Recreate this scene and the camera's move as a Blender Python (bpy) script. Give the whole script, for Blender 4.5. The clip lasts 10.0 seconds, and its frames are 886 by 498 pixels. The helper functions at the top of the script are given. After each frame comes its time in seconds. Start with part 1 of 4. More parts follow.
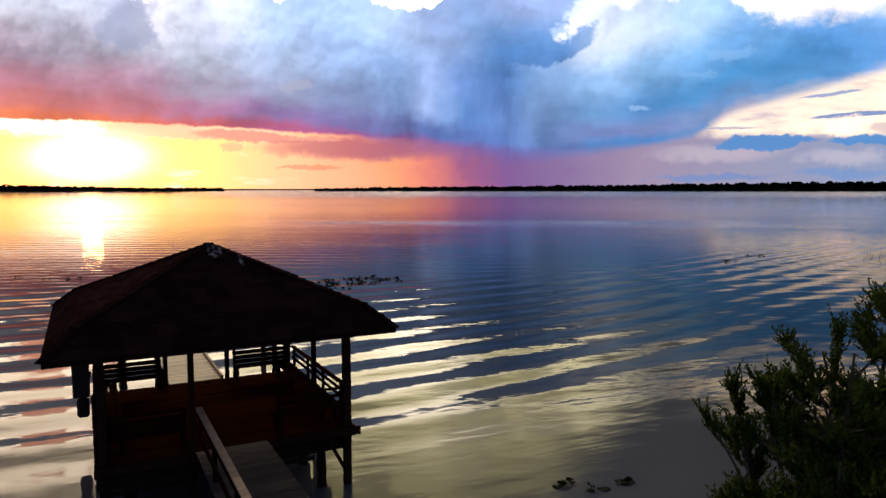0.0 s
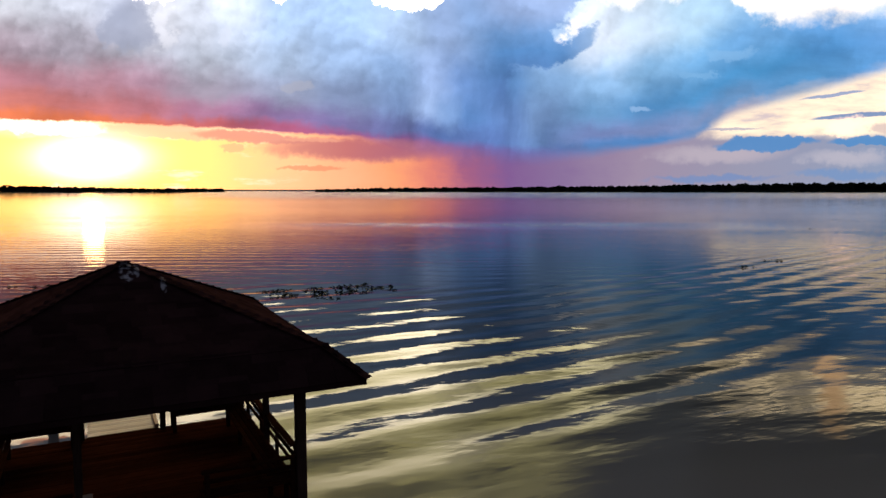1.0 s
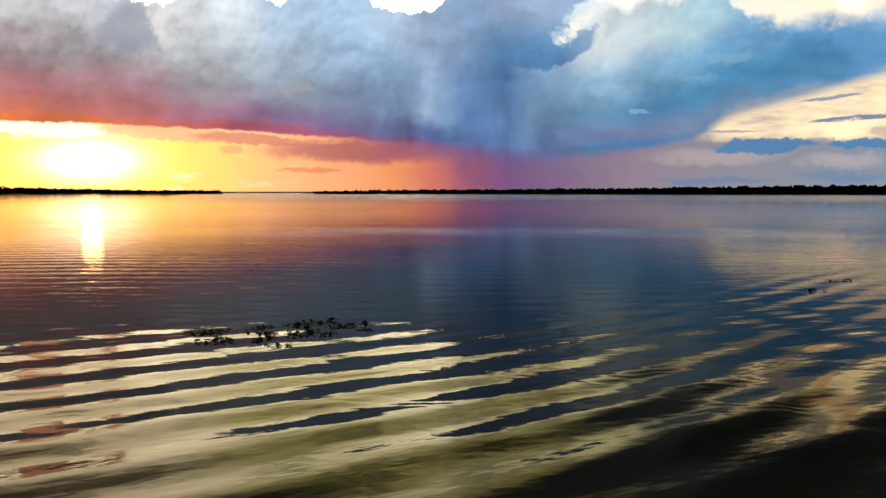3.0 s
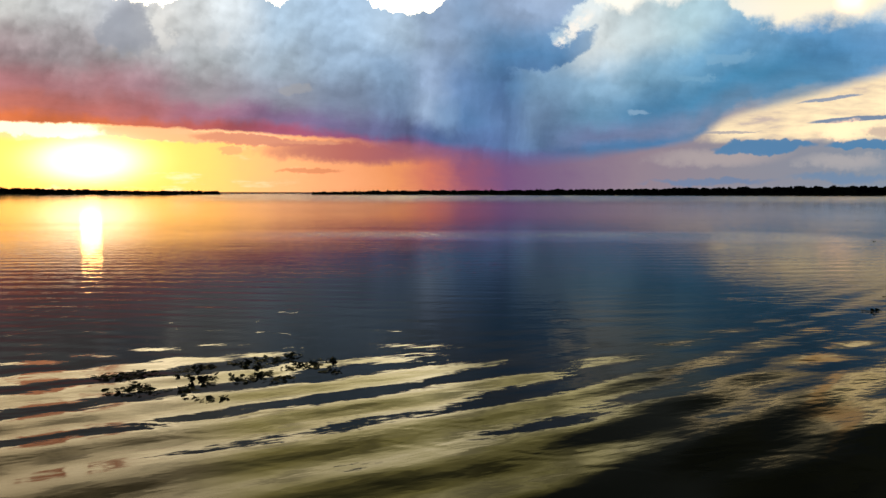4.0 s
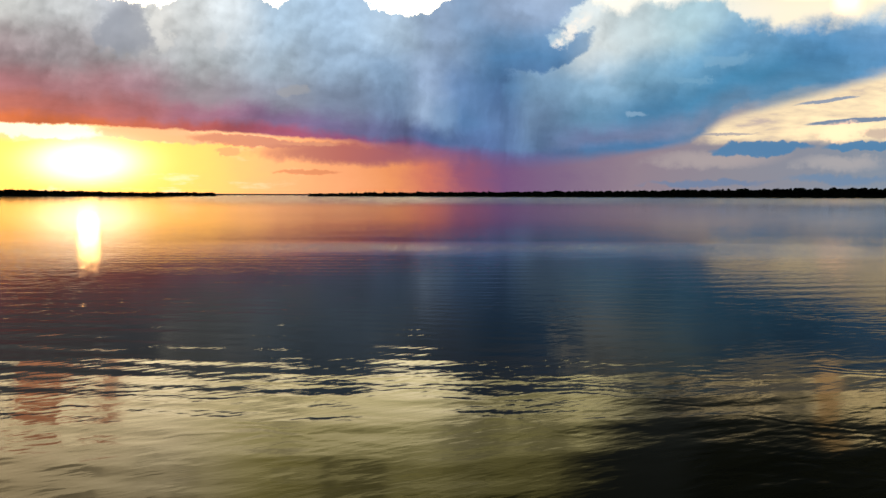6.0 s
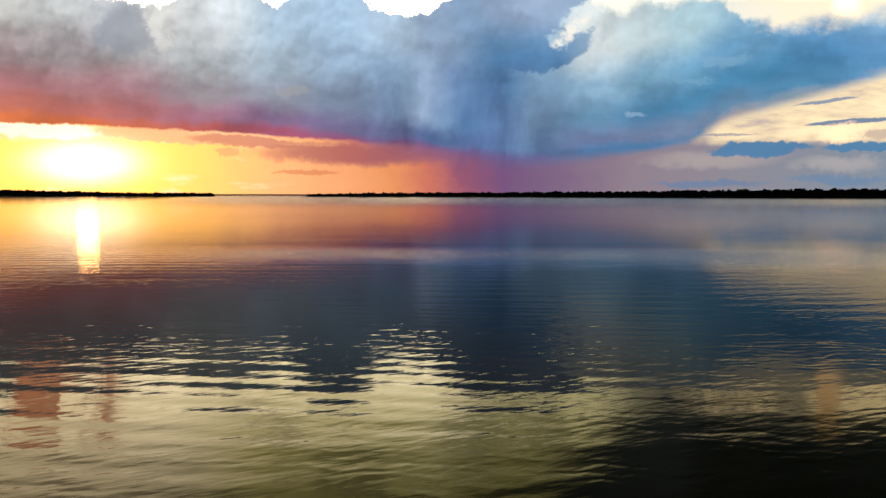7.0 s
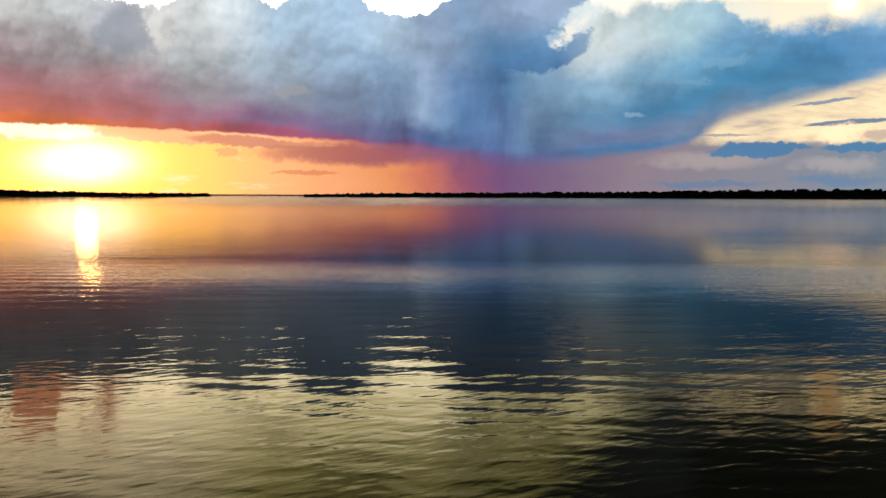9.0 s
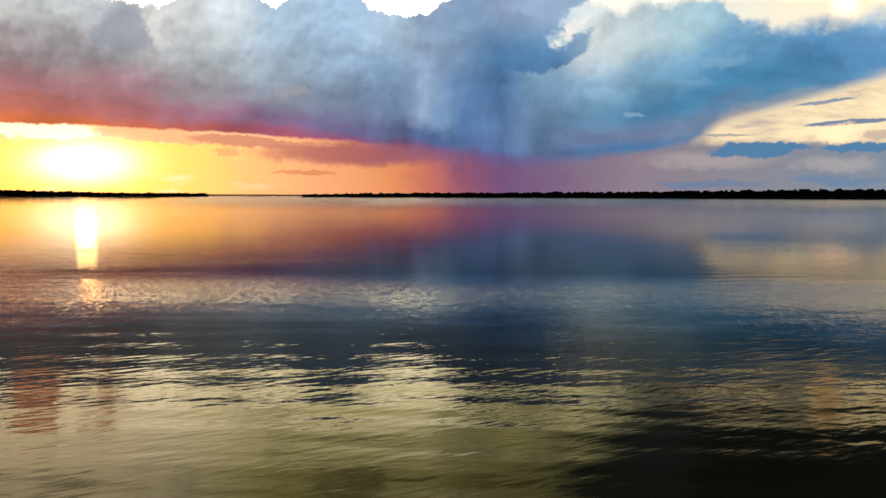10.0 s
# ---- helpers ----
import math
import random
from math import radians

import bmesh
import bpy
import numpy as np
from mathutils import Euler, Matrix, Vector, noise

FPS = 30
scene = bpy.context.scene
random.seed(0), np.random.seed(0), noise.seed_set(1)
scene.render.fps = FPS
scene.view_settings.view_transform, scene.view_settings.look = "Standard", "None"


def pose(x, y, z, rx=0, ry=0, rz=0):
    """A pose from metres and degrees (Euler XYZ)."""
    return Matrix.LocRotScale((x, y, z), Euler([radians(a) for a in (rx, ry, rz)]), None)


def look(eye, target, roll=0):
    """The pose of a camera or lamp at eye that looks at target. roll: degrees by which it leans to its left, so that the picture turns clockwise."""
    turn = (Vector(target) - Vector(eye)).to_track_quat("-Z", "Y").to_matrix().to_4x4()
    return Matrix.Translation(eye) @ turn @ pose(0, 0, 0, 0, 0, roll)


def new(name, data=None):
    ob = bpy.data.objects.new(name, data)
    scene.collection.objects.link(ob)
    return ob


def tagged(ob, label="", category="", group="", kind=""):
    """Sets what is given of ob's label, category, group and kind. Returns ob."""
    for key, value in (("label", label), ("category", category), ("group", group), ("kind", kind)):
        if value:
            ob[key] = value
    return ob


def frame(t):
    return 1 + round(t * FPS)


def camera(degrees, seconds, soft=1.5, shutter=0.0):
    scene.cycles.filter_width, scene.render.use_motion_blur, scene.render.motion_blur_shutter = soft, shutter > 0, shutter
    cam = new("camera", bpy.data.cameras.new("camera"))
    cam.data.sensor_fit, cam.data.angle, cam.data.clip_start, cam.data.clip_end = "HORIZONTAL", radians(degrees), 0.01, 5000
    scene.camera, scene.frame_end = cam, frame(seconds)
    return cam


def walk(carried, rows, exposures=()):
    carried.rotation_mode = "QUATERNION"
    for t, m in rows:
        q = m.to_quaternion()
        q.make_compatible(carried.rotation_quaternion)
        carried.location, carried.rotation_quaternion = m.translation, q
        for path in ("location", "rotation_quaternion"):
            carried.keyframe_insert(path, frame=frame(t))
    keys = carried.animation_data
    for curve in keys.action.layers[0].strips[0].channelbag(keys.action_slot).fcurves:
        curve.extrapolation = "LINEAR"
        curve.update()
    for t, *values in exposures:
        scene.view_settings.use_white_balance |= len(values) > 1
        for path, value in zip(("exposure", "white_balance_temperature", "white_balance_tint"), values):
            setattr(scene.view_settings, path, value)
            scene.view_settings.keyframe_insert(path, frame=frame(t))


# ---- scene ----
# ---------------------------------------------------------------- camera
cam = camera(65.3, 10.0)
ROWS = [
    (0.0, 0.00, 0.00, 7.68, -0.02, -4.97, 0.05),
    (0.5, 0.13, 2.09, 7.69, 0.05, -4.93, 0.03),
    (1.0, 0.27, 4.54, 7.70, 0.06, -4.90, 0.02),
    (1.5, 0.36, 7.46, 7.73, 0.05, -4.86, 0.00),
    (2.0, 0.43, 10.79, 7.76, 0.02, -4.81, -0.02),
    (2.5, 0.54, 14.38, 7.82, 0.00, -4.76, -0.03),
    (2.7, 0.59, 15.86, 7.86, -0.01, -4.75, -0.035),
    (3.8, 1.04, 25.50, 7.87, -0.08, -4.68, -0.065),
    (4.0, 1.14, 27.25, 7.90, -0.09, -4.67, -0.07),
    (4.5, 1.53, 31.42, 8.06, -0.13, -4.63, -0.08),
    (5.0, 1.98, 35.67, 8.28, -0.18, -4.60, -0.09),
    (5.5, 2.43, 40.04, 8.52, -0.23, -4.57, -0.10),
    (7.0, 3.80, 53.00, 9.05, -0.32, -4.52, -0.13),
    (7.5, 4.25, 57.80, 9.13, -0.34, -4.50, -0.14),
    (8.0, 4.70, 63.10, 9.20, -0.37, -4.50, -0.15),
    (8.5, 5.15, 69.00, 9.28, -0.38, -4.50, -0.16),
    (9.0, 5.60, 75.80, 9.35, -0.39, -4.50, -0.16),
    (9.5, 6.05, 83.20, 9.42, -0.40, -4.50, -0.17),
    (10.0, 6.50, 91.00, 9.50, -0.41, -4.50, -0.17),
]
walk(cam, [(t, pose(x, y, z, 90 + p, r, yw)) for t, x, y, z, yw, p, r in ROWS],
     exposures=[(0.0, 0.28, 5850, 24), (1.0, 0.22, 6000, 19), (2.5, 0.02, 6450, 13), (4.0, -0.08, 6650, 11), (8.0, -0.1, 6650, 10.5), (10.0, -0.14, 6600, 10.5)])

# ---------------------------------------------------------------- node helpers


def srgb(r, g, b, k=1.0):
    """A linear colour from display values 0 to 255, times k."""
    c = [v / 255 / 12.92 if v <= 10 else ((v / 255 + 0.055) / 1.055) ** 2.4 for v in (r, g, b)]
    return (c[0] * k, c[1] * k, c[2] * k, 1.0)


class Net:
    """Short names for the nodes of one tree."""

    def __init__(self, tree):
        self.tree = tree
        tree.nodes.clear()

    def plug(self, socket, value):
        if isinstance(value, bpy.types.NodeSocket):
            self.tree.links.new(value, socket)
        elif value is not None:
            socket.default_value = value

    def node(self, kind):
        return self.tree.nodes.new(kind)

    def m(self, op, a, b=None, c=None, clamp=False):
        n = self.node("ShaderNodeMath")
        n.operation, n.use_clamp = op, clamp
        for s, v in zip(n.inputs, (a, b, c)):
            self.plug(s, v)
        return n.outputs[0]

    def add(self, a, b):
        return self.m("ADD", a, b)

    def sub(self, a, b):
        return self.m("SUBTRACT", a, b)

    def mul(self, a, b):
        return self.m("MULTIPLY", a, b)

    def step(self, v, lo, hi):
        n = self.node("ShaderNodeMapRange")
        n.interpolation_type = "SMOOTHSTEP"
        for s, x in zip(n.inputs, (v, lo, hi, 0.0, 1.0)):
            self.plug(s, x)
        return n.outputs[0]

    def span(self, v, lo, hi, a, b):
        n = self.node("ShaderNodeMapRange")
        for s, x in zip(n.inputs, (v, lo, hi, a, b)):
            self.plug(s, x)
        return n.outputs[0]

    def xyz(self, x, y, z):
        n = self.node("ShaderNodeCombineXYZ")
        for s, v in zip(n.inputs, (x, y, z)):
            self.plug(s, v)
        return n.outputs[0]

    def split(self, v):
        n = self.node("ShaderNodeSeparateXYZ")
        self.plug(n.inputs[0], v)
        return n.outputs

    def scale(self, v, s):
        n = self.node("ShaderNodeVectorMath")
        n.operation = "MULTIPLY"
        self.plug(n.inputs[0], v)
        self.plug(n.inputs[1], s)
        return n.outputs[0]

    def noise(self, v, scale, detail=4.0, rough=0.55, warp=0.0):
        n = self.node("ShaderNodeTexNoise")
        self.plug(n.inputs["Vector"], v)
        n.inputs["Scale"].default_value, n.inputs["Detail"].default_value = scale, detail
        n.inputs["Roughness"].default_value, n.inputs["Distortion"].default_value = rough, warp
        return n.outputs["Fac"]

    def ramp(self, v, stops, mode="LINEAR"):
        n = self.node("ShaderNodeValToRGB")
        n.color_ramp.interpolation = mode
        e = n.color_ramp.elements
        while len(e) < len(stops):
            e.new(0.5)
        for el, (p, c) in zip(e, stops):
            el.position, el.color = p, c
        self.plug(n.inputs[0], v)
        return n.outputs[0]

    def line(self, x, lo, hi, top, points):
        """A broken line: the height over x between lo and hi, up to top."""
        stops = [((px - lo) / (hi - lo), (py / top, py / top, py / top, 1)) for px, py in points]
        return self.mul(self.ramp(self.span(x, lo, hi, 0, 1), stops), top)

    def mix(self, f, a, b, mode="MIX"):
        n = self.node("ShaderNodeMix")
        n.data_type, n.blend_type = "RGBA", mode
        self.plug(n.inputs[0], f)
        self.plug(n.inputs[6], a)
        self.plug(n.inputs[7], b)
        return n.outputs[2]


# ---------------------------------------------------------------- sky and sun
SUN_AZ, SUN_EL = -26.9, 2.7
world = bpy.data.worlds.new("evening_sky")
world.use_nodes = True
N = Net(world.node_tree)
way = N.node("ShaderNodeTexCoord").outputs["Generated"]
dx, dy, dz = N.split(way)
ahead = N.m("MAXIMUM", dy, 0.25)
# X, Y: degrees across and above the horizon on a plane that faces the lake
X = N.mul(N.m("DIVIDE", dx, ahead), 57.3)
Y = N.mul(N.m("DIVIDE", N.m("MAXIMUM", dz, 0.0), ahead), 57.3)
flat = N.xyz(X, Y, 0.0)
big = N.sub(N.noise(flat, 0.16, 5.0, 0.6), 0.5)
big2 = N.sub(N.noise(N.xyz(Y, X, 7.0), 0.16, 5.0, 0.6), 0.5)
fine = N.sub(N.noise(N.xyz(X, Y, 3.0), 0.55, 6.0, 0.6), 0.5)
streak = N.sub(N.noise(N.xyz(N.mul(X, 0.22), Y, 5.0), 0.9, 5.0, 0.6), 0.5)
Xw = N.add(N.add(X, N.mul(big2, 6.0)), N.mul(fine, 1.6))
Yw = N.add(N.add(Y, N.mul(big, 3.0)), N.mul(fine, 1.5))

# billows: rounded heaps of cloud and the light on their upper sides
def heap(ox, oy):
    n = N.node("ShaderNodeTexVoronoi")
    n.feature, n.normalize = "SMOOTH_F1", True
    N.plug(n.inputs["Vector"], N.xyz(N.add(N.add(X, N.mul(fine, 2.2)), ox), N.add(N.add(Y, N.mul(big2, 2.0)), oy), 0.0))
    n.inputs["Scale"].default_value, n.inputs["Detail"].default_value = 0.30, 2.5
    n.inputs["Roughness"].default_value, n.inputs["Smoothness"].default_value = 0.55, 0.35
    return N.sub(0.3, n.outputs["Distance"])


grit = N.sub(N.noise(N.xyz(X, N.mul(Y, 1.2), 17.0), 1.7, 5.0, 0.66), 0.5)
puff = heap(0.0, 0.0)
relief = N.sub(puff, heap(-0.25, 0.45))


def lens(cx, cy, rx, ry, tilt=0.0, ragged=1.0, soft=0.6, heaped=0.0):
    """A small flat cloud: how much of it covers each place."""
    u = N.mul(N.sub(N.add(X, N.add(N.mul(fine, 3.4 * ragged), N.mul(grit, 1.1 * ragged))), cx), 1 / rx)
    lift = N.sub(N.add(Y, N.add(N.mul(fine, 1.2 * ragged), N.mul(grit, 0.45 * ragged))), N.add(cy, N.mul(N.sub(X, cx), tilt)))
    if heaped:
        lift = N.add(lift, N.mul(puff, -3.0 * heaped))
    v = N.mul(lift, 1 / ry)
    return N.step(N.add(N.mul(u, u), N.mul(v, v)), 1.1, 1.1 - soft)


def tones(stops):
    return N.ramp(N.span(N.add(X, N.mul(big2, 3.0)), -40, 40, 0, 1), [((x + 40) / 80, srgb(r, g, b, 1.09)) for x, r, g, b in stops], "EASE")


def cover(under, mask, colour, most=1.0):
    return N.mix(N.mul(mask, most) if most < 1 else mask, under, colour)


# the clear strip under the cloud deck
low = N.ramp(N.span(N.add(X, N.add(N.mul(fine, 2.6), N.mul(streak, 2.0))), -40, 40, 0, 1), [
    (0.00, (2.0, 0.90, 0.22, 1)), (0.17, (2.0, 0.96, 0.20, 1)), (0.26, (1.6, 0.76, 0.22, 1)), (0.33, (1.3, 0.58, 0.25, 1)),
    (0.40, (1.05, 0.44, 0.20, 1)), (0.45, srgb(246, 158, 104)), (0.488, srgb(216, 124, 104)),
    (0.525, srgb(156, 92, 118)), (0.565, srgb(124, 88, 132)), (0.62, srgb(130, 106, 138)), (0.70, srgb(150, 134, 148)), (0.80, srgb(146, 144, 156)), (1.0, srgb(136, 152, 170))])
leftward = N.step(X, -10, -18)
low = cover(low, N.mul(N.step(N.add(Y, N.mul(streak, 1.6)), 3.9, 5.2), leftward), (1.25, 0.74, 0.46, 1), 0.8)
low = cover(low, N.mul(N.step(streak, 0.03, 0.17), leftward), (1.5, 0.98, 0.62, 1), 0.7)
low = cover(low, lens(-33.0, 5.2, 6.0, 0.7, -0.05), (1.7, 1.3, 0.95, 1), 0.9)
low = cover(low, lens(-22.5, 4.75, 6.5, 0.62, -0.07), srgb(246, 186, 148), 0.9)
low = cover(low, lens(-15.5, 4.3, 5.5, 0.5, -0.06), srgb(218, 142, 122), 0.9)
low = cover(low, lens(-17.2, 3.5, 1.4, 0.35), srgb(244, 178, 128), 0.8)
low = cover(low, lens(-7.6, 3.25, 8.4, 1.1, -0.03, 1.0, 0.95), N.ramp(N.span(X, -16, 0, 0, 1), [(0.0, srgb(214, 140, 118)), (0.5, srgb(186, 106, 104)), (1.0, srgb(142, 84, 116))]), 0.93)
low = cover(low, lens(-11.0, 1.75, 3.0, 0.22, 0.0, 0.8), srgb(226, 138, 96), 0.7)
low = cover(low, lens(-10.8, 4.05, 2.6, 0.16, -0.04, 0.5), srgb(232, 160, 126), 0.7)
# cream evening light under the deck on the right, with flat clouds before it
cream = N.mul(N.step(N.add(Y, N.mul(fine, 0.8)), 4.0, 4.7), N.step(N.add(X, N.mul(fine, 2.0)), 20, 23.5))
low = cover(low, cream, N.ramp(N.add(N.mul(streak, 0.8), 0.5), [(0.34, srgb(208, 190, 180)), (0.43, srgb(240, 218, 184, 1.05)), (0.56, srgb(255, 232, 188, 1.2))]))
low = cover(low, lens(22.5, 2.9, 6.5, 0.9, 0.03, 1.3, 1.1), srgb(184, 172, 172), 0.75)
low = cover(low, lens(33.0, 2.6, 4.5, 0.8, 0.0, 1.3, 1.1), srgb(186, 180, 180), 0.7)
low = cover(low, lens(22.0, 0.9, 6.0, 0.33, 0.02, 1.2, 0.9), srgb(112, 136, 172), 0.8)
low = cover(low, lens(33.0, 1.3, 5.0, 0.5, 0.0, 1.2, 0.9), srgb(112, 142, 176), 0.8)
low = cover(low, lens(26.6, 3.75, 4.2, 0.50, 0.02, 0.7, 0.45, 0.9), srgb(84, 134, 178), 0.95)
low = cover(low, lens(35.0, 4.0, 3.4, 0.42, 0.02, 0.7, 0.45, 0.7), srgb(84, 136, 180), 0.95)
low = cover(low, lens(36.0, 5.1, 2.0, 0.6, 0.10, 1.0, 0.8, 0.6), srgb(212, 190, 172), 0.85)
low = cover(low, lens(33.8, 6.05, 3.8, 0.24, 0.07, 0.35, 0.5), srgb(112, 138, 170), 0.95)
low = cover(low, lens(31.8, 7.7, 2.8, 0.15, 0.13, 0.3, 0.6), srgb(124, 148, 180), 0.85)
low = cover(low, lens(33.0, 5.2, 1.9, 0.9, 0.05, 1.3, 1.1), (1.6, 1.06, 0.66, 1))
low = cover(low, lens(23.7, 4.95, 2.6, 0.12, 0.04, 0.4, 0.6), srgb(168, 164, 172), 0.8)

# the deck itself: colours from its base upwards
base = N.line(N.add(X, N.mul(fine, 1.5)), -40, 40, 20, [(-40, 6.0), (-36, 5.8), (-29, 5.6), (-22, 5.25), (-12.8, 4.75), (-8.2, 4.35), (-3.6, 3.7), (0.3, 3.1), (4.3, 2.7), (8.0, 2.75), (12.7, 3.1), (17.3, 3.65), (20.6, 4.3), (22.0, 5.3), (24.3, 6.3), (28.9, 7.6), (32.5, 8.6), (36.6, 9.8), (40, 10.8)])
rise = N.add(N.sub(Y, base), N.add(N.mul(fine, 0.55), N.mul(N.mul(streak, 1.1), N.step(X, 15, 23))))
blur = N.line(X, -40, 40, 4, [(-40, 0.2), (-12, 0.25), (-6, 0.5), (1, 2.4), (10, 1.3), (17, 0.5), (21, 0.7), (26, 1.0), (40, 1.0)])
deck = N.step(N.add(rise, N.mul(grit, 0.22)), N.mul(blur, -0.6), N.mul(blur, 0.6))
R1 = tones([(-36, 222, 120, 76), (-29, 214, 114, 76), (-24, 204, 108, 86), (-20, 188, 98, 94), (-13, 160, 86, 110), (-8, 148, 80, 114), (-3.6, 124, 80, 124), (0, 106, 88, 138), (4, 98, 98, 148),
            (8, 92, 112, 162), (12.7, 86, 128, 174), (17, 82, 128, 174), (21, 100, 138, 178), (24, 168, 164, 172), (29, 138, 162, 184), (33, 128, 158, 188), (37, 130, 164, 196)])
R2 = tones([(-36, 194, 116, 102), (-29, 188, 112, 106), (-24, 176, 110, 114), (-20, 158, 110, 128), (-13, 128, 106, 140), (-8, 114, 106, 144), (-3.6, 98, 106, 146), (0, 84, 108, 154), (4, 84, 110, 156),
            (8, 100, 130, 170), (12.7, 114, 132, 172), (17, 118, 136, 172), (21, 120, 142, 174), (24, 106, 148, 184), (29, 88, 148, 190), (37, 94, 150, 196)])
R3 = tones([(-36, 180, 122, 126), (-29, 172, 126, 132), (-24, 164, 130, 140), (-20, 154, 144, 152), (-13, 138, 144, 160), (-8, 128, 144, 170), (-3.6, 114, 138, 172), (-1.4, 146, 170, 200), (0.6, 118, 150, 188), (2, 88, 126, 172), (5, 96, 128, 174),
            (8, 112, 142, 178), (12.7, 104, 148, 182), (17, 82, 138, 180), (21, 82, 144, 186), (26, 74, 140, 182), (31, 80, 140, 186), (37, 104, 156, 202)])
R4 = tones([(-36, 160, 142, 146), (-29, 158, 152, 156), (-24, 164, 165, 168), (-20, 170, 176, 180), (-13, 158, 176, 192), (-8, 150, 176, 202), (-3.6, 134, 164, 196), (-1.4, 148, 172, 204), (1.4, 104, 138, 182), (5, 92, 134, 178),
            (8, 122, 158, 190), (12.7, 138, 176, 204), (17, 130, 176, 206), (21, 110, 164, 200), (25, 112, 166, 206), (31, 104, 160, 206), (37, 150, 190, 220)])
R5 = tones([(-36, 190, 192, 190), (-30, 184, 188, 190), (-26, 172, 178, 186), (-23, 214, 216, 214), (-20, 200, 206, 208), (-17, 202, 212, 218), (-13, 170, 196, 218), (-8, 162, 190, 216), (-3.6, 166, 190, 212), (0, 142, 166, 196), (3, 128, 158, 192), (6, 116, 150, 190),
            (9, 160, 186, 206), (12, 214, 224, 226), (16, 196, 214, 220), (20, 176, 208, 220), (24, 166, 204, 224), (30, 186, 208, 220), (37, 204, 218, 224)])
up = N.add(rise, N.add(N.mul(big, 3.0), N.mul(puff, 0.8)))
cloud = N.mix(N.step(up, 0.2, 1.2), R1, R2)
cloud = N.mix(N.step(up, 1.2, 3.2), cloud, R3)
cloud = N.mix(N.step(up, 3.0, 6.0), cloud, R4)
cloud = N.mix(N.step(up, 5.8, 9.2), cloud, R5)
# rounded heaps above, layers on the left and shafts of rain under the middle
shaft = N.noise(N.xyz(N.add(X, N.mul(big2, 4.0)), N.mul(Y, 0.14), 9.0), 0.55, 4.0, 0.55)
layer = N.noise(N.xyz(N.mul(X, 0.25), N.add(Y, N.mul(X, 0.05)), 13.0), 0.7, 5.0, 0.55)
hang = N.mul(N.mul(N.step(X, -9, -3), N.step(X, 12, 6)), N.step(Y, 14, 9))
flow = N.add(layer, N.mul(N.sub(shaft, layer), hang))
billow = N.noise(N.xyz(N.add(Xw, N.mul(big2, 2.0)), N.mul(Yw, 1.15), 1.0), 0.17, 2.6, 0.45, 0.45)
tone = N.add(1.0, N.add(N.mul(N.sub(flow, 0.5), N.add(N.span(rise, 2, 7, 0.55, 0.15), N.mul(hang, 0.3))), N.add(N.mul(fine, 0.20), N.mul(grit, 0.07))))
tone = N.add(tone, N.mul(N.sub(N.ramp(billow, [(0.36, (0.33, 0.33, 0.33, 1)), (0.48, (0.48, 0.48, 0.48, 1)), (0.54, (0.54, 0.54, 0.54, 1)), (0.66, (0.72, 0.72, 0.72, 1))]), 0.5), N.span(X, 8, 16, 0.85, 0.5)))
crisp = N.mul(N.step(rise, 1.5, 6.0), N.line(X, -40, 40, 2, [(-40, 0.8), (-24, 1.0), (-10, 0.85), (0, 0.45), (9, 0.4), (18, 0.55), (30, 0.4), (40, 0.3)]))
tone = N.add(tone, N.mul(N.mul(relief, 1.9), crisp))
tone = N.add(tone, N.mul(N.mul(big, 0.5), crisp))
tone = N.add(tone, N.mul(N.mul(N.step(rise, 4, 9), N.step(X, 0, -18)), 0.14))
tone = N.sub(tone, N.mul(N.mul(N.step(rise, 7, 4), N.step(X, 3, 9)), 0.10))
cloud = N.mix(1.0, cloud, N.xyz(tone, tone, tone), "MULTIPLY")
# a dark heap with a bright rim on the left, and small bright curls
cloud = cover(cloud, lens(-22.6, 13.0, 1.1, 1.9, 0.0, 1.2, 0.9), srgb(226, 226, 222, 1.1), 0.55)
cloud = cover(cloud, lens(-25.6, 13.0, 2.5, 2.3, 0.0, 1.3, 0.8, 0.8), srgb(150, 156, 168, 1.05), 0.75)
cloud = cover(cloud, lens(-17.6, 12.4, 0.7, 0.9, 0.0, 0.9, 0.9), srgb(206, 212, 216, 1.1), 0.6)
cloud = cover(cloud, lens(-11.8, 8.4, 1.6, 0.4, 0.0, 1.2, 0.9), srgb(170, 170, 172), 0.5)
cloud = cover(cloud, lens(16.2, 6.5, 1.1, 0.26, 0.0, 0.6, 0.8, 0.5), srgb(150, 184, 212), 0.6)
cloud = cover(cloud, lens(20.5, 9.2, 2.2, 0.3, 0.0, 1.5, 0.9, 0.5), srgb(126, 176, 208), 0.5)
cloud = cover(cloud, lens(23.0, 10.9, 2.4, 0.6, 0.0, 1.6, 0.9, 0.5), srgb(136, 182, 212), 0.5)
sky = N.mix(deck, low, cloud)

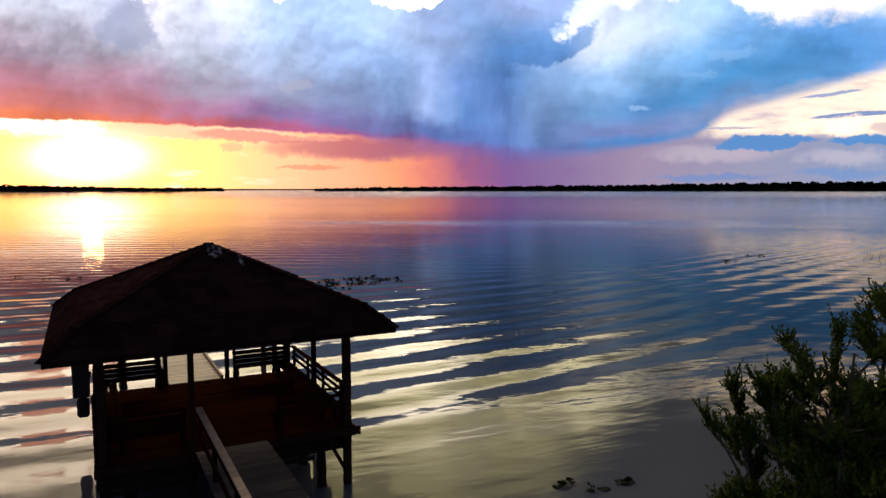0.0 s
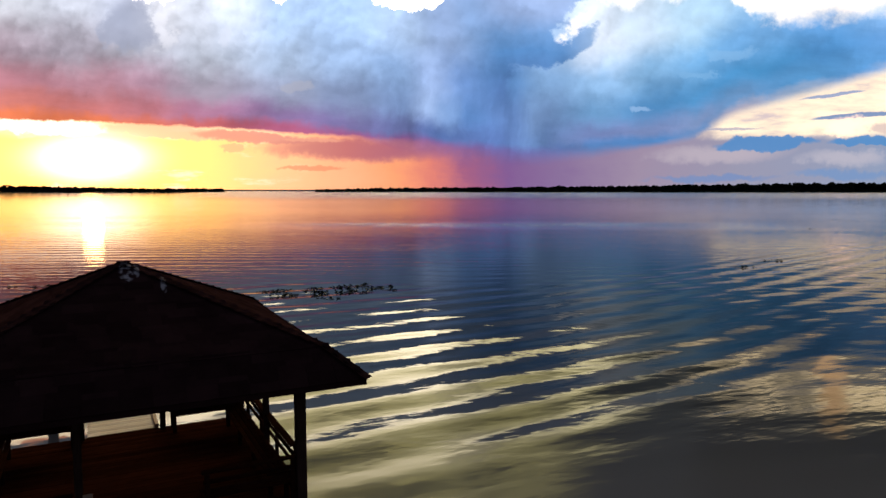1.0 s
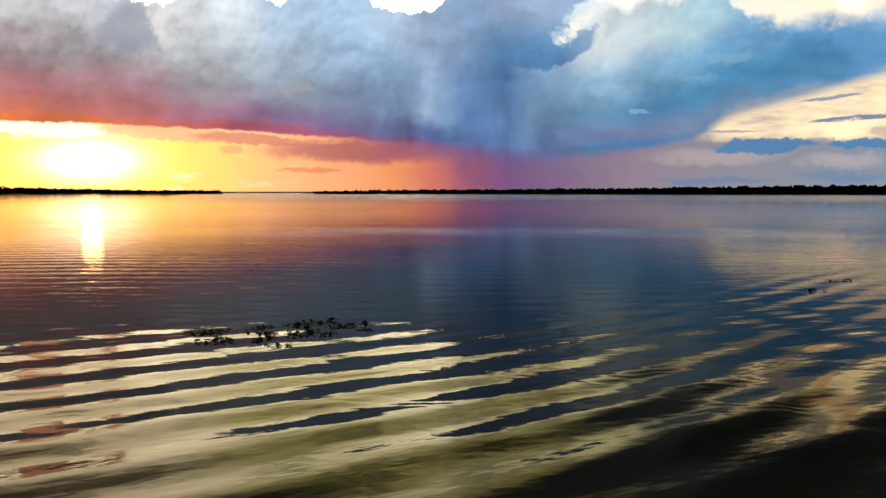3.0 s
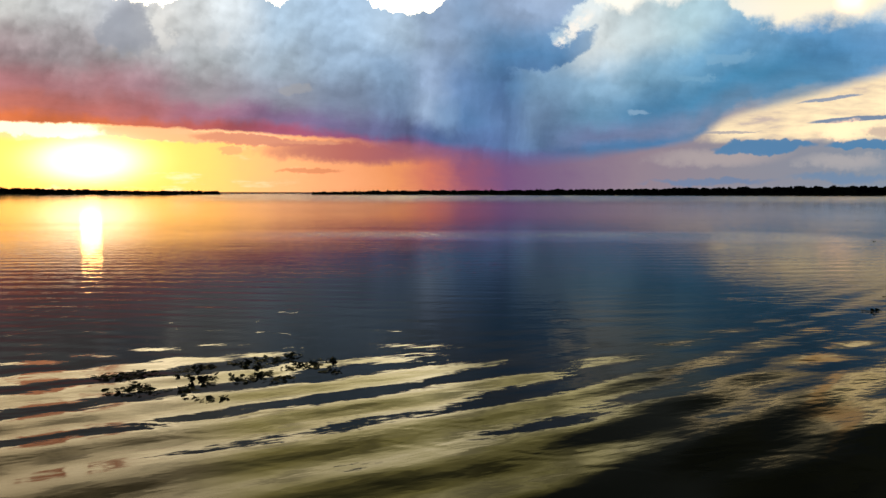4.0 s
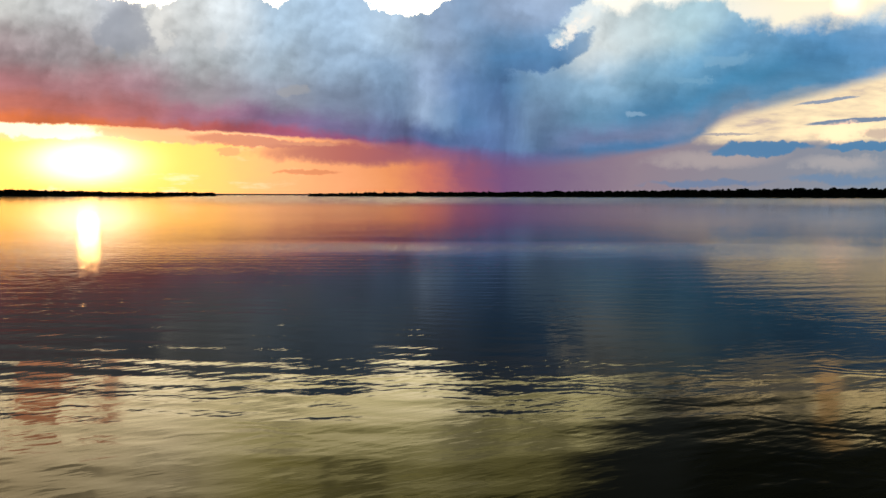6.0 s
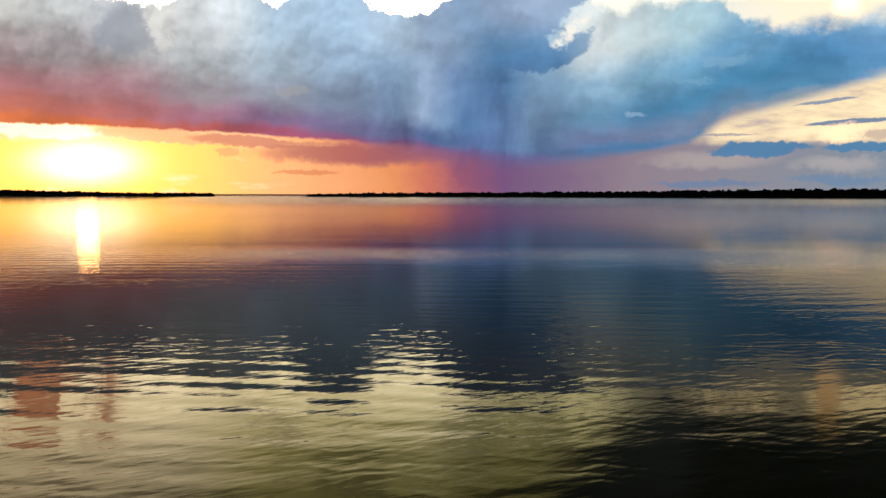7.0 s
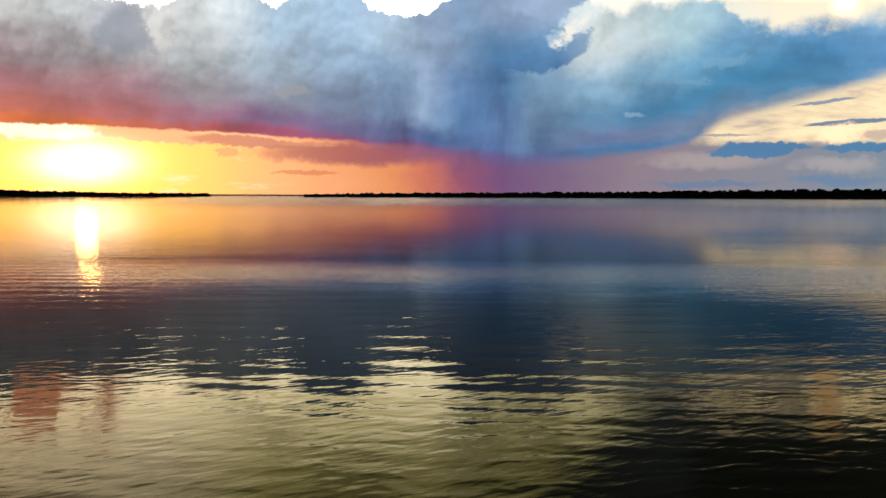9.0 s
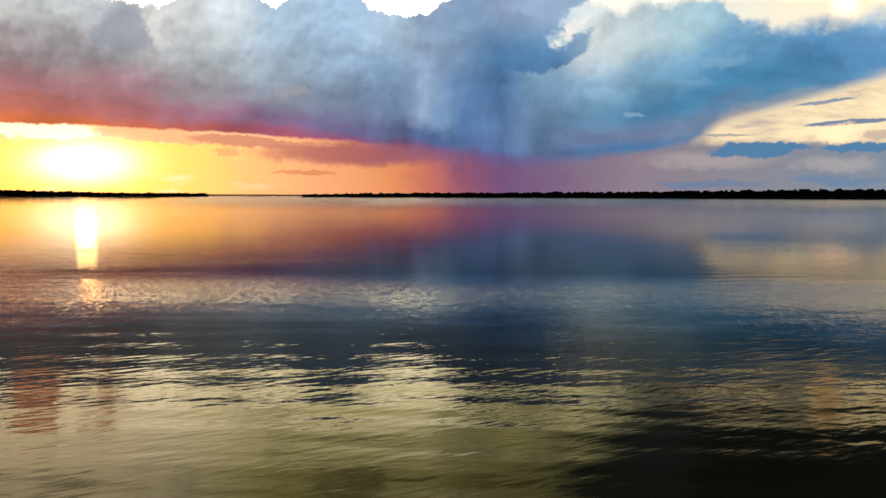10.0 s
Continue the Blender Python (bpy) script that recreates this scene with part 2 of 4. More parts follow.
# the bright openings above the deck
top = N.line(N.add(X, N.mul(fine, 2.0)), -40, 40, 30, [(-40, 18.0), (-36, 16.6), (-33.6, 15.5), (-30, 16.1), (-26.2, 15.4), (-24.2, 14.7), (-22.2, 15.0), (-20.4, 16.1), (-16.3, 16.4), (-14.7, 15.7), (-13.1, 15.1), (-11.7, 15.6), (-10.6, 17.0), (-7.2, 17.0), (-5.6, 15.4), (-4.0, 14.7),
                                                        (-0.8, 14.7), (0.6, 15.6), (2.0, 16.7), (5.0, 17.3), (8.5, 17.2), (11.2, 16.6), (12.6, 15.0), (14.0, 14.4), (15.3, 14.5), (17.1, 15.3), (18.7, 14.8), (20.3, 15.4), (23.5, 15.4), (24.6, 13.8), (28.2, 12.7), (36.3, 13.9)])
over = N.sub(N.add(Y, N.add(N.add(N.mul(fine, 2.2), N.mul(grit, 0.7)), N.mul(puff, -2.4))), top)
gap = N.step(over, -0.15, N.line(X, -40, 40, 4, [(-40, 0.5), (9, 0.5), (12, 1.2), (16, 0.9), (22, 0.6), (25.5, 0.9), (30, 1.9), (40, 1.9)]))
bright = N.ramp(N.span(X, -40, 40, 0, 1), [
    (0.0, srgb(255, 228, 180, 15.0)), (0.2, srgb(255, 234, 188, 19.0)), (0.5, srgb(255, 239, 194, 19.0)), (0.58, srgb(255, 242, 200, 7.0)), (0.615, srgb(252, 242, 222, 1.5)),
    (0.75, srgb(232, 238, 236, 1.1)), (0.85, srgb(250, 240, 216, 1.15)), (1.0, srgb(252, 238, 206, 1.25))])
high = N.mul(N.step(Y, 15.5, 17.3), N.mul(N.step(Xw, 17, 24), N.m('SUBTRACT', 1.0, N.step(Y, 17.5, 19.8))))
bright = N.mix(N.mul(high, N.step(N.noise(N.xyz(N.mul(X, 0.5), Yw, 31.0), 0.35, 3.0), 0.32, 0.56)), bright, srgb(255, 226, 172, 8.0))
bright = N.mix(N.mul(N.step(Yw, 15.4, 17.2), N.mul(N.step(Xw, 3, 6), N.m('SUBTRACT', 1.0, N.step(Xw, 11, 21)))), bright, srgb(255, 240, 184, 12.0))
bright = N.mix(N.mul(N.step(N.m('ABSOLUTE', N.sub(N.add(X, N.mul(fine, 1.0)), 33.0)), 1.7, 0.3), N.mul(N.step(Y, 14.0, 16.5), N.step(Y, 24, 18))), bright, srgb(255, 206, 146, 5.0))
lofty = N.ramp(N.span(Y, 15, 60, 0, 1), [(0.0, (1, 1, 1, 1)), (0.08, (0.9, 0.9, 0.76, 1)), (0.16, (0.74, 0.75, 0.5, 1)), (0.25, (0.56, 0.56, 0.28, 1)), (0.36, (0.18, 0.19, 0.10, 1)), (0.45, (0.03, 0.035, 0.04, 1)), (1.0, (0.02, 0.025, 0.032, 1))])
lofty = N.mix(N.step(Xw, -14, -24), lofty, N.ramp(N.span(Y, 15, 60, 0, 1), [(0.0, (1, 1, 1, 1)), (0.24, (0.92, 0.9, 0.82, 1)), (0.36, (0.3, 0.28, 0.22, 1)), (0.5, (0.03, 0.03, 0.04, 1))]))
bright = N.mix(1.0, bright, lofty, "MULTIPLY")
veil = N.mul(N.step(Xw, 15, 23), N.mul(N.step(Yw, 17.5, 21.5), N.m('SUBTRACT', 1.0, high)))
bright = N.mix(veil, bright, N.ramp(N.span(Y, 15, 40, 0, 1), [(0.0, srgb(120, 140, 150, 0.7)), (0.4, srgb(84, 98, 108, 0.4)), (1.0, srgb(70, 84, 100, 0.3))]))
patch = N.step(N.noise(N.xyz(N.mul(X, 0.6), Yw, 11.0), 0.22, 4.0, 0.55), 0.5, 0.66)
bright = N.mix(N.mul(patch, N.mul(0.5, N.step(Y, 16.5, 20))), bright, srgb(120, 128, 126, 0.8))
murk = N.mul(N.step(Yw, 19.5, 23), N.mul(N.step(Xw, -17, -9), N.mul(0.35, N.step(flow, 0.36, 0.56))))
bright = N.mix(murk, bright, srgb(104, 108, 48, 1.0))
ember = N.mul(N.mul(N.step(N.add(Xw, N.mul(fine, 4.0)), -25, -28.5), N.m("SUBTRACT", 1.0, N.step(Yw, 18.5, 21))), N.step(N.noise(N.xyz(Xw, Yw, 41.0), 0.3, 4.0), 0.42, 0.50))
bright = N.mix(N.mul(ember, 0.85), bright, srgb(220, 92, 30, 6.0))
slant = N.step(N.add(Xw, N.mul(N.sub(Y, 15.0), 1.0)), 15, 24)
bright = N.mix(N.mul(N.mul(slant, N.step(Y, 16, 18)), N.m('SUBTRACT', 1.0, N.step(X, 19, 24))), bright, srgb(112, 122, 122, 1.6))
sky = N.mix(gap, sky, bright)
# the dark tower of rain cloud, its arm, and the lit cloud behind them
sky = cover(sky, N.m("MULTIPLY", lens(10.9, 13.5, 1.5, 1.0, 0.9, 1.7, 0.95), N.step(Y, 15.0, 14.0)), srgb(252, 247, 238, 1.08), 0.9)
edge = N.line(Y, 0, 30, 30, [(0, 5.6), (5.1, 5.5), (8.5, 5.1), (10.2, 5.4), (11.0, 6.6), (12.1, 8.4), (13.5, 9.4), (14.6, 10.2), (15.7, 11.6), (17, 12.4), (22, 11), (30, 9)])
knob = N.add(N.add(N.mul(fine, 2.6), N.mul(grit, 2.6)), N.mul(puff, 4.0))
tower = N.mul(N.step(N.sub(N.add(X, N.mul(knob, N.step(Y, 8, 11))), edge), 0.5, -0.4), N.mul(N.step(X, 1.5, 5.0), N.mul(N.step(Y, 5.5, 8.0), N.step(Y, 17.6, 16.3))))
under = N.line(X, 0, 20, 30, [(0, 10.1), (5.2, 10.1), (7, 9.7), (8.8, 9.9), (10.4, 10.5), (12.2, 11.7), (20, 14)])
crown = N.line(X, 0, 20, 30, [(0, 14), (8.4, 13.3), (9.2, 12.1), (10.4, 12.1), (11.2, 13.0), (12.2, 13.0), (20, 13)])
arm = N.mul(N.mul(N.step(N.sub(N.add(Y, N.mul(knob, 0.35)), under), -0.1, 0.3), N.step(N.sub(N.add(Y, N.mul(knob, 0.5)), crown), 0.25, -0.25)), N.mul(N.step(X, 4.8, 5.6), N.step(N.add(X, N.mul(fine, 1.5)), 12.5, 11.9)))
dark = N.ramp(N.span(N.add(Y, N.mul(big, 3.0)), 0, 20, 0, 1), [(0.25, srgb(90, 114, 160)), (0.42, srgb(84, 120, 166)), (0.55, srgb(84, 132, 178)), (0.62, srgb(104, 146, 188)), (0.72, srgb(146, 170, 202)), (0.95, srgb(160, 178, 202))])
dark = N.mix(N.step(X, 9.5, 12.5), dark, srgb(140, 172, 202))
dark = N.mix(1.0, dark, N.xyz(tone, tone, tone), "MULTIPLY")
sky = cover(sky, N.m("MAXIMUM", tower, arm), dark, 0.96)

# the low sun, seen through the haze
off_x, off_y = N.sub(X, -29.1), N.sub(Y, 2.6)


def blob(wx, wy, power):
    d2 = N.add(N.m("POWER", N.mul(off_x, 1 / wx), 2.0), N.m("POWER", N.mul(off_y, 1 / wy), 2.0))
    return N.m("EXPONENT", N.mul(N.m("POWER", d2, power), -1.0))


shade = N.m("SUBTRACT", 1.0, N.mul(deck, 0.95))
for wx, wy, power, col in ((11.0, 4.5, 1.0, (0.5, 0.22, 0.0, 1)), (4.3, 1.7, 1.3, (1.5, 1.4, 1.3, 1)), (0.8, 0.9, 1.0, (5.0, 3.4, 0.4, 1))):
    sky = N.mix(1.0, sky, N.mix(N.mul(blob(wx, wy, power), shade), (0, 0, 0, 1), col), "ADD")
# dim blue evening sky behind the viewer and overhead
side = N.step(N.m("ABSOLUTE", X), 75, 42)
behind = N.mul(N.step(dy, -0.1, 0.3), side)
sky = N.mix(behind, srgb(90, 100, 120, 0.8), sky)
back = N.node("ShaderNodeBackground")
N.plug(back.inputs[0], sky)
back.inputs[1].default_value = 1.0
N.plug(N.node("ShaderNodeOutputWorld").inputs[0], back.outputs[0])
scene.world = world

sun_data = bpy.data.lights.new("sun", "SUN")
sun_data.energy, sun_data.angle, sun_data.color = 0.016, radians(1.5), (1.0, 0.45, 0.13)
sun = new("sun", sun_data)
saz, sel = radians(SUN_AZ), radians(SUN_EL)
toward = Vector((math.sin(saz) * math.cos(sel), math.cos(saz) * math.cos(sel), math.sin(sel)))
sun.matrix_world = look(toward * 100, (0, 0, 0))

# ---------------------------------------------------------------- materials


def material(name):
    mat = bpy.data.materials.new(name)
    mat.use_nodes = True
    net = Net(mat.node_tree)
    out = net.node("ShaderNodeOutputMaterial")
    bsdf = net.node("ShaderNodeBsdfPrincipled")
    net.plug(out.inputs[0], bsdf.outputs[0])
    return mat, net, bsdf


def bump(net, bsdf, height, distance, strength=1.0):
    b = net.node("ShaderNodeBump")
    b.inputs["Strength"].default_value, b.inputs["Distance"].default_value = strength, distance
    net.plug(b.inputs["Height"], height)
    net.plug(bsdf.inputs["Normal"], b.outputs[0])


def wood(name, dark, light, grain=(3.0, 60.0, 60.0), rough=0.75, sheen=0.2):
    mat, n, b = material(name)
    co = n.node("ShaderNodeTexCoord").outputs["Object"]
    info = n.node("ShaderNodeObjectInfo").outputs["Random"]
    shifted = n.node("ShaderNodeVectorMath")
    shifted.operation = "ADD"
    n.plug(shifted.inputs[0], co)
    n.plug(shifted.inputs[1], n.xyz(n.mul(info, 37.0), n.mul(info, 11.0), n.mul(info, 5.0)))
    g = n.noise(n.scale(shifted.outputs[0], grain), 1.0, 5.0, 0.6, 0.4)
    stain = n.noise(shifted.outputs[0], 2.3, 4.0)
    col = n.ramp(n.add(n.mul(g, 0.6), n.mul(stain, 0.4)), [(0.3, dark), (0.7, light)])
    tone = n.span(info, 0, 1, 0.72, 1.22)
    col = n.mix(1.0, col, n.xyz(tone, tone, tone), "MULTIPLY")
    n.plug(b.inputs["Base Color"], col)
    n.plug(b.inputs["Roughness"], n.span(stain, 0.3, 0.7, rough - 0.12, rough + 0.1))
    b.inputs["Specular IOR Level"].default_value = sheen
    bump(n, b, g, 0.004)
    return mat


# weathered walkway boards, sun glare put into their pale colour
M_DECK = wood("weathered_glare_pale_boards", (0.16, 0.10, 0.058, 1), (0.36, 0.25, 0.15, 1), (4.0, 70.0, 60.0), 0.6)
# red-brown floor boards, darkened to carry the shade under the roof
M_FLOOR = wood("red_brown_roof_shade_boards", (0.013, 0.0036, 0.0018, 1), (0.040, 0.0115, 0.0050, 1), (4.0, 70.0, 60.0), 0.75, 0.0)
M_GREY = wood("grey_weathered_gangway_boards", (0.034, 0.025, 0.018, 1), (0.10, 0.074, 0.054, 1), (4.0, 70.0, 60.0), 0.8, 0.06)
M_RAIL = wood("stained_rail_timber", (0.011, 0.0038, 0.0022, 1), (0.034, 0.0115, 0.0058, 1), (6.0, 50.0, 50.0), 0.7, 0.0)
# tan cap wood, its colour raised to hold the skylight on top
M_CAP = wood("skylit_tan_rail_cap", (0.30, 0.18, 0.10, 1), (0.56, 0.38, 0.23, 1), (6.0, 6.0, 50.0), 0.75, 0.08)
M_POST = wood("dark_timber_post", (0.020, 0.010, 0.007, 1), (0.060, 0.031, 0.021, 1), (50.0, 50.0, 4.0), 0.75, 0.0)
M_PILE = wood("wet_timber_piling", (0.012, 0.009, 0.007, 1), (0.045, 0.032, 0.023, 1), (40.0, 40.0, 3.0), 0.75, 0.0)


def shingle_material():
    mat, n, b = material("brown_asphalt_shingles")
    geo = n.node("ShaderNodeNewGeometry")
    p = geo.outputs["Position"]
    info = n.node("ShaderNodeObjectInfo").outputs["Random"]
    isle = geo.outputs["Random Per Island"]
    r = n.m("FRACT", n.add(n.mul(info, 7.3), n.mul(isle, 3.1)))
    grit = n.noise(p, 260.0, 2.0)
    blotch = n.noise(p, 1.3, 5.0, 0.6)
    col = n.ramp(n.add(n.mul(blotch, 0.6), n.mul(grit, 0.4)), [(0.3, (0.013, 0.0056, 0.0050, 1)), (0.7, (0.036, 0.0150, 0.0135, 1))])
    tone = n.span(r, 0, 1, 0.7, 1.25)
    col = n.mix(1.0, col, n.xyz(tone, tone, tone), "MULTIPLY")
    # bleached droppings that ran down from the peak
    streaks = n.noise(n.scale(p, (9.0, 9.0, 1.2)), 1.0, 3.0)
    marks = None
    for u, v, ru, rv in ((0.03, -0.42, 0.16, 0.42), (0.68, -0.92, 0.07, 0.34), (0.22, -0.35, 0.07, 0.3)):
        cx = ROOF_X + math.cos(TURN) * u - math.sin(TURN) * v
        cy = ROOF_Y + math.sin(TURN) * u + math.cos(TURN) * v
        x, y, z = n.split(p)
        lx, ly = n.sub(x, cx), n.sub(y, cy)
        du = n.add(n.mul(lx, math.cos(TURN) / ru), n.mul(ly, math.sin(TURN) / ru))
        dv = n.add(n.mul(lx, -math.sin(TURN) / rv), n.mul(ly, math.cos(TURN) / rv))
        k = n.m("SUBTRACT", 1.0, n.step(n.add(n.mul(du, du), n.mul(dv, dv)), 0.3, 1.0))
        marks = k if marks is None else n.m("MAXIMUM", marks, k)
    marks = n.mul(marks, n.step(streaks, 0.42, 0.62))
    col = n.mix(n.mul(marks, 0.55), col, (0.50, 0.44, 0.41, 1))
    n.plug(b.inputs["Base Color"], col)
    b.inputs["Roughness"].default_value = 0.95
    b.inputs["Specular IOR Level"].default_value = 0.0
    bump(n, b, grit, 0.003)
    return mat


ROOF_X, ROOF_Y, TURN = -6.437, 18.921, 0.480
M_SHINGLE = shingle_material()


def plain(name, lo, hi, scale, rough, depth=0.003):
    mat, n, b = material(name)
    p = n.node("ShaderNodeTexCoord").outputs["Object"]
    v = n.add(n.mul(n.noise(p, scale, 5.0, 0.6), 0.65), n.mul(n.noise(p, scale * 9, 3.0), 0.35))
    n.plug(b.inputs["Base Color"], n.ramp(v, [(0.35, lo), (0.65, hi)]))
    b.inputs["Roughness"].default_value = rough
    bump(n, b, v, depth)
    return mat


def leafy(name, lo, hi, rough=0.5, thin=0.0, sheen=0.25):
    mat, n, b = material(name)
    geo = n.node("ShaderNodeNewGeometry")
    v = n.add(n.mul(geo.outputs["Random Per Island"], 0.6), n.mul(n.noise(geo.outputs["Position"], 1.7, 3.0), 0.4))
    col = n.ramp(v, [(0.2, lo), (0.8, hi)])
    n.plug(b.inputs["Base Color"], col)
    b.inputs["Roughness"].default_value = rough
    b.inputs["Specular IOR Level"].default_value = sheen
    if thin:
        # light that passes through the leaves
        pale = n.node("ShaderNodeBsdfTranslucent")
        n.plug(pale.inputs[0], col)
        both = n.node("ShaderNodeMixShader")
        both.inputs[0].default_value = thin
        n.plug(both.inputs[1], b.outputs[0])
        n.plug(both.inputs[2], pale.outputs[0])
        for node in mat.node_tree.nodes:
            if node.bl_idname == "ShaderNodeOutputMaterial":
                n.plug(node.inputs[0], both.outputs[0])
    return mat


M_BARK = plain("grey_brown_bark", (0.03, 0.024, 0.018, 1), (0.09, 0.07, 0.05, 1), 9.0, 0.9, 0.01)
M_LEAF = leafy("olive_green_leaves", (0.016, 0.030, 0.006, 1), (0.085, 0.118, 0.018, 1), 0.7, 0.25, 0.04)
M_PAD = leafy("dark_lily_leaves", (0.006, 0.009, 0.005, 1), (0.018, 0.024, 0.010, 1), 0.65, sheen=0.03)
M_STEM = leafy("dry_reed_stems", (0.05, 0.045, 0.02, 1), (0.12, 0.10, 0.05, 1), 0.7)
M_WOODS = leafy("distant_woods", (0.005, 0.007, 0.005, 1), (0.016, 0.019, 0.010, 1), 0.8, sheen=0.0)
M_EARTH = plain("lake_bank_earth", (0.035, 0.030, 0.018, 1), (0.09, 0.085, 0.045, 1), 0.8, 0.95, 0.03)
M_CONCRETE = plain("grey_bridge_concrete", (0.08, 0.075, 0.07, 1), (0.16, 0.155, 0.145, 1), 0.2, 0.85)
M_BLACK = plain("plain_black", (0.012, 0.012, 0.012, 1), (0.03, 0.03, 0.03, 1), 6.0, 0.6)


def water_material():
    mat, n, b = material("lake_water")
    p = n.node("ShaderNodeNewGeometry").outputs["Position"]
    x, y, z = n.split(p)
    # a wind streak that ruffles the lake from shore to shore, and fainter ones behind
    wob = n.mul(n.sub(n.noise(n.xyz(n.mul(x, 0.4), y, 0.0), 0.03, 4.0), 0.5), 26.0)
    yy = n.add(n.add(y, wob), n.mul(x, 0.03))
    band = n.mul(n.step(n.add(yy, n.mul(n.sub(n.noise(n.xyz(n.mul(x, 0.3), y, 8.0), 0.35, 3.0), 0.5), 16.0)), 132, 158), n.m("SUBTRACT", 1.0, n.step(yy, 160, 174)))
    band = n.mul(band, n.mul(n.step(x, -60, -14), n.m("SUBTRACT", 1.0, n.step(x, 35, 85))))
    lee = n.step(n.add(x, n.mul(y, 0.36)), -60, 70)
    far = n.mul(n.add(n.mul(n.step(y, 225, 330), 0.30), n.mul(n.step(y, 400, 900), 0.70)), lee)
    swirl = n.noise(n.xyz(n.mul(x, 0.35), y, 2.0), 0.05, 3.0)
    calm = n.step(swirl, 0.36, 0.62)
    across = n.add(n.mul(x, 0.91), n.mul(y, 0.41))
    along = n.add(n.mul(x, -0.41), n.mul(y, 0.91))
    r1 = n.noise(n.xyz(n.mul(across, 0.7), n.mul(along, 2.0), 0.0), 1.0, 2.5, 0.55)
    r2 = n.noise(n.xyz(n.mul(across, 0.42), n.mul(along, 1.15), 4.0), 1.0, 1.6, 0.5)
    r3 = n.noise(n.xyz(n.mul(x, 1.6), n.mul(y, 4.5), 0.0), 1.0, 2.0, 0.5)
    open_water = n.step(y, 48, 90)
    gain = n.add(0.38, n.mul(calm, 0.62))
    gain = n.mul(gain, n.step(y, 330, 160))
    h = n.add(n.mul(n.mul(r1, gain), n.add(0.009, n.mul(open_water, 0.004))), n.mul(n.mul(r2, gain), n.add(0.010, n.mul(open_water, 0.006))))
    r5 = n.noise(n.xyz(n.mul(x, 3.0), n.mul(y, 1.2), 6.0), 1.0, 1.0, 0.5)
    h = n.add(h, n.add(n.mul(r3, 0.0006), n.mul(r5, n.mul(band, 0.05))))
    # long low ripples far out
    r6 = n.noise(n.xyz(n.mul(x, 0.13), n.mul(y, 0.42), 19.0), 1.0, 2.5, 0.55)
    h = n.add(h, n.mul(n.mul(r6, 0.016), n.mul(n.step(y, 60, 110), n.step(y, 700, 260))))
    # patches of short regular ripples
    sway = n.mul(n.noise(n.xyz(n.mul(x, 0.24), n.mul(y, 0.30), 12.0), 1.0, 2.0), 5.0)
    short = n.m("SINE", n.mul(n.add(n.add(y, n.mul(x, -0.05)), sway), 6.2))
    where = n.mul(n.step(n.noise(n.xyz(n.mul(x, 0.5), y, 15.0), 0.09, 3.0), 0.42, 0.62), n.step(y, 190, 110))
    h = n.add(h, n.mul(n.mul(short, where), n.add(0.0006, n.mul(n.step(y, 36, 70), 0.0013))))
    bump(n, b, h, 1.0)
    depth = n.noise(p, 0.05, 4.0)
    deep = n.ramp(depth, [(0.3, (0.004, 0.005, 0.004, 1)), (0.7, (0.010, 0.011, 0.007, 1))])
    # painted sky reflection: the base colour turns pale grey off the bank
    near_bank = n.mul(n.step(n.add(y, n.mul(depth, 14.0)), 46, 22), n.step(n.add(x, n.mul(depth, 14.0)), 48, 16))
    sky_grey = n.mix(near_bank, deep, n.ramp(depth, [(0.3, (0.055, 0.056, 0.066, 1)), (0.7, (0.10, 0.102, 0.118, 1))]))
    n.plug(b.inputs["Base Color"], sky_grey)
    grain = n.step(n.noise(n.xyz(n.mul(x, 1.3), n.mul(y, 0.7), 3.0), 1.0, 3.0, 0.65), 0.36, 0.64)
    ruffled = n.mul(band, n.add(0.6, n.mul(grain, 0.4)))
    rough = n.add(n.add(0.012, n.mul(n.step(y, 110, 200), n.add(0.025, n.mul(n.step(x, -8, -36), 0.02)))), n.add(n.mul(far, 0.12), n.mul(ruffled, 0.14)))
    n.plug(b.inputs["Roughness"], rough)
    n.plug(b.inputs["IOR"], n.add(n.add(1.050, n.mul(n.step(y, 50, 26), 0.010)), n.add(n.mul(far, 0.05), n.mul(ruffled, 0.17))))
    return mat


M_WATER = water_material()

# ---------------------------------------------------------------- mesh helpers


def mesh_object(name, verts, faces, mat, smooth=False):
    me = bpy.data.meshes.new(name)
    me.from_pydata(verts, [], faces)
    me.materials.append(mat)
    if smooth:
        me.shade_smooth()
    return new(name, me)


def part(name, bm, mat, parent=None, label=""):
    """One mesh object out of a bmesh, under a thing or a part."""
    me = bpy.data.meshes.new(name)
    bmesh.ops.recalc_face_normals(bm, faces=bm.faces)
    bm.to_mesh(me)
    bm.free()
    me.materials.append(mat)
    ob = new(name, me)
    ob.parent = parent
    if label:
        ob["label"] = label
    return ob


def piece(name, me, parent, m):
    ob = new(name, me)
    ob.parent, ob.matrix_basis = parent, m
    return ob


def thing(name, m, label, category, group="", kind=""):
    ob = new(name)
    ob.matrix_basis = m
    ob.empty_display_size = 0.2
    return tagged(ob, label, category, group, kind)


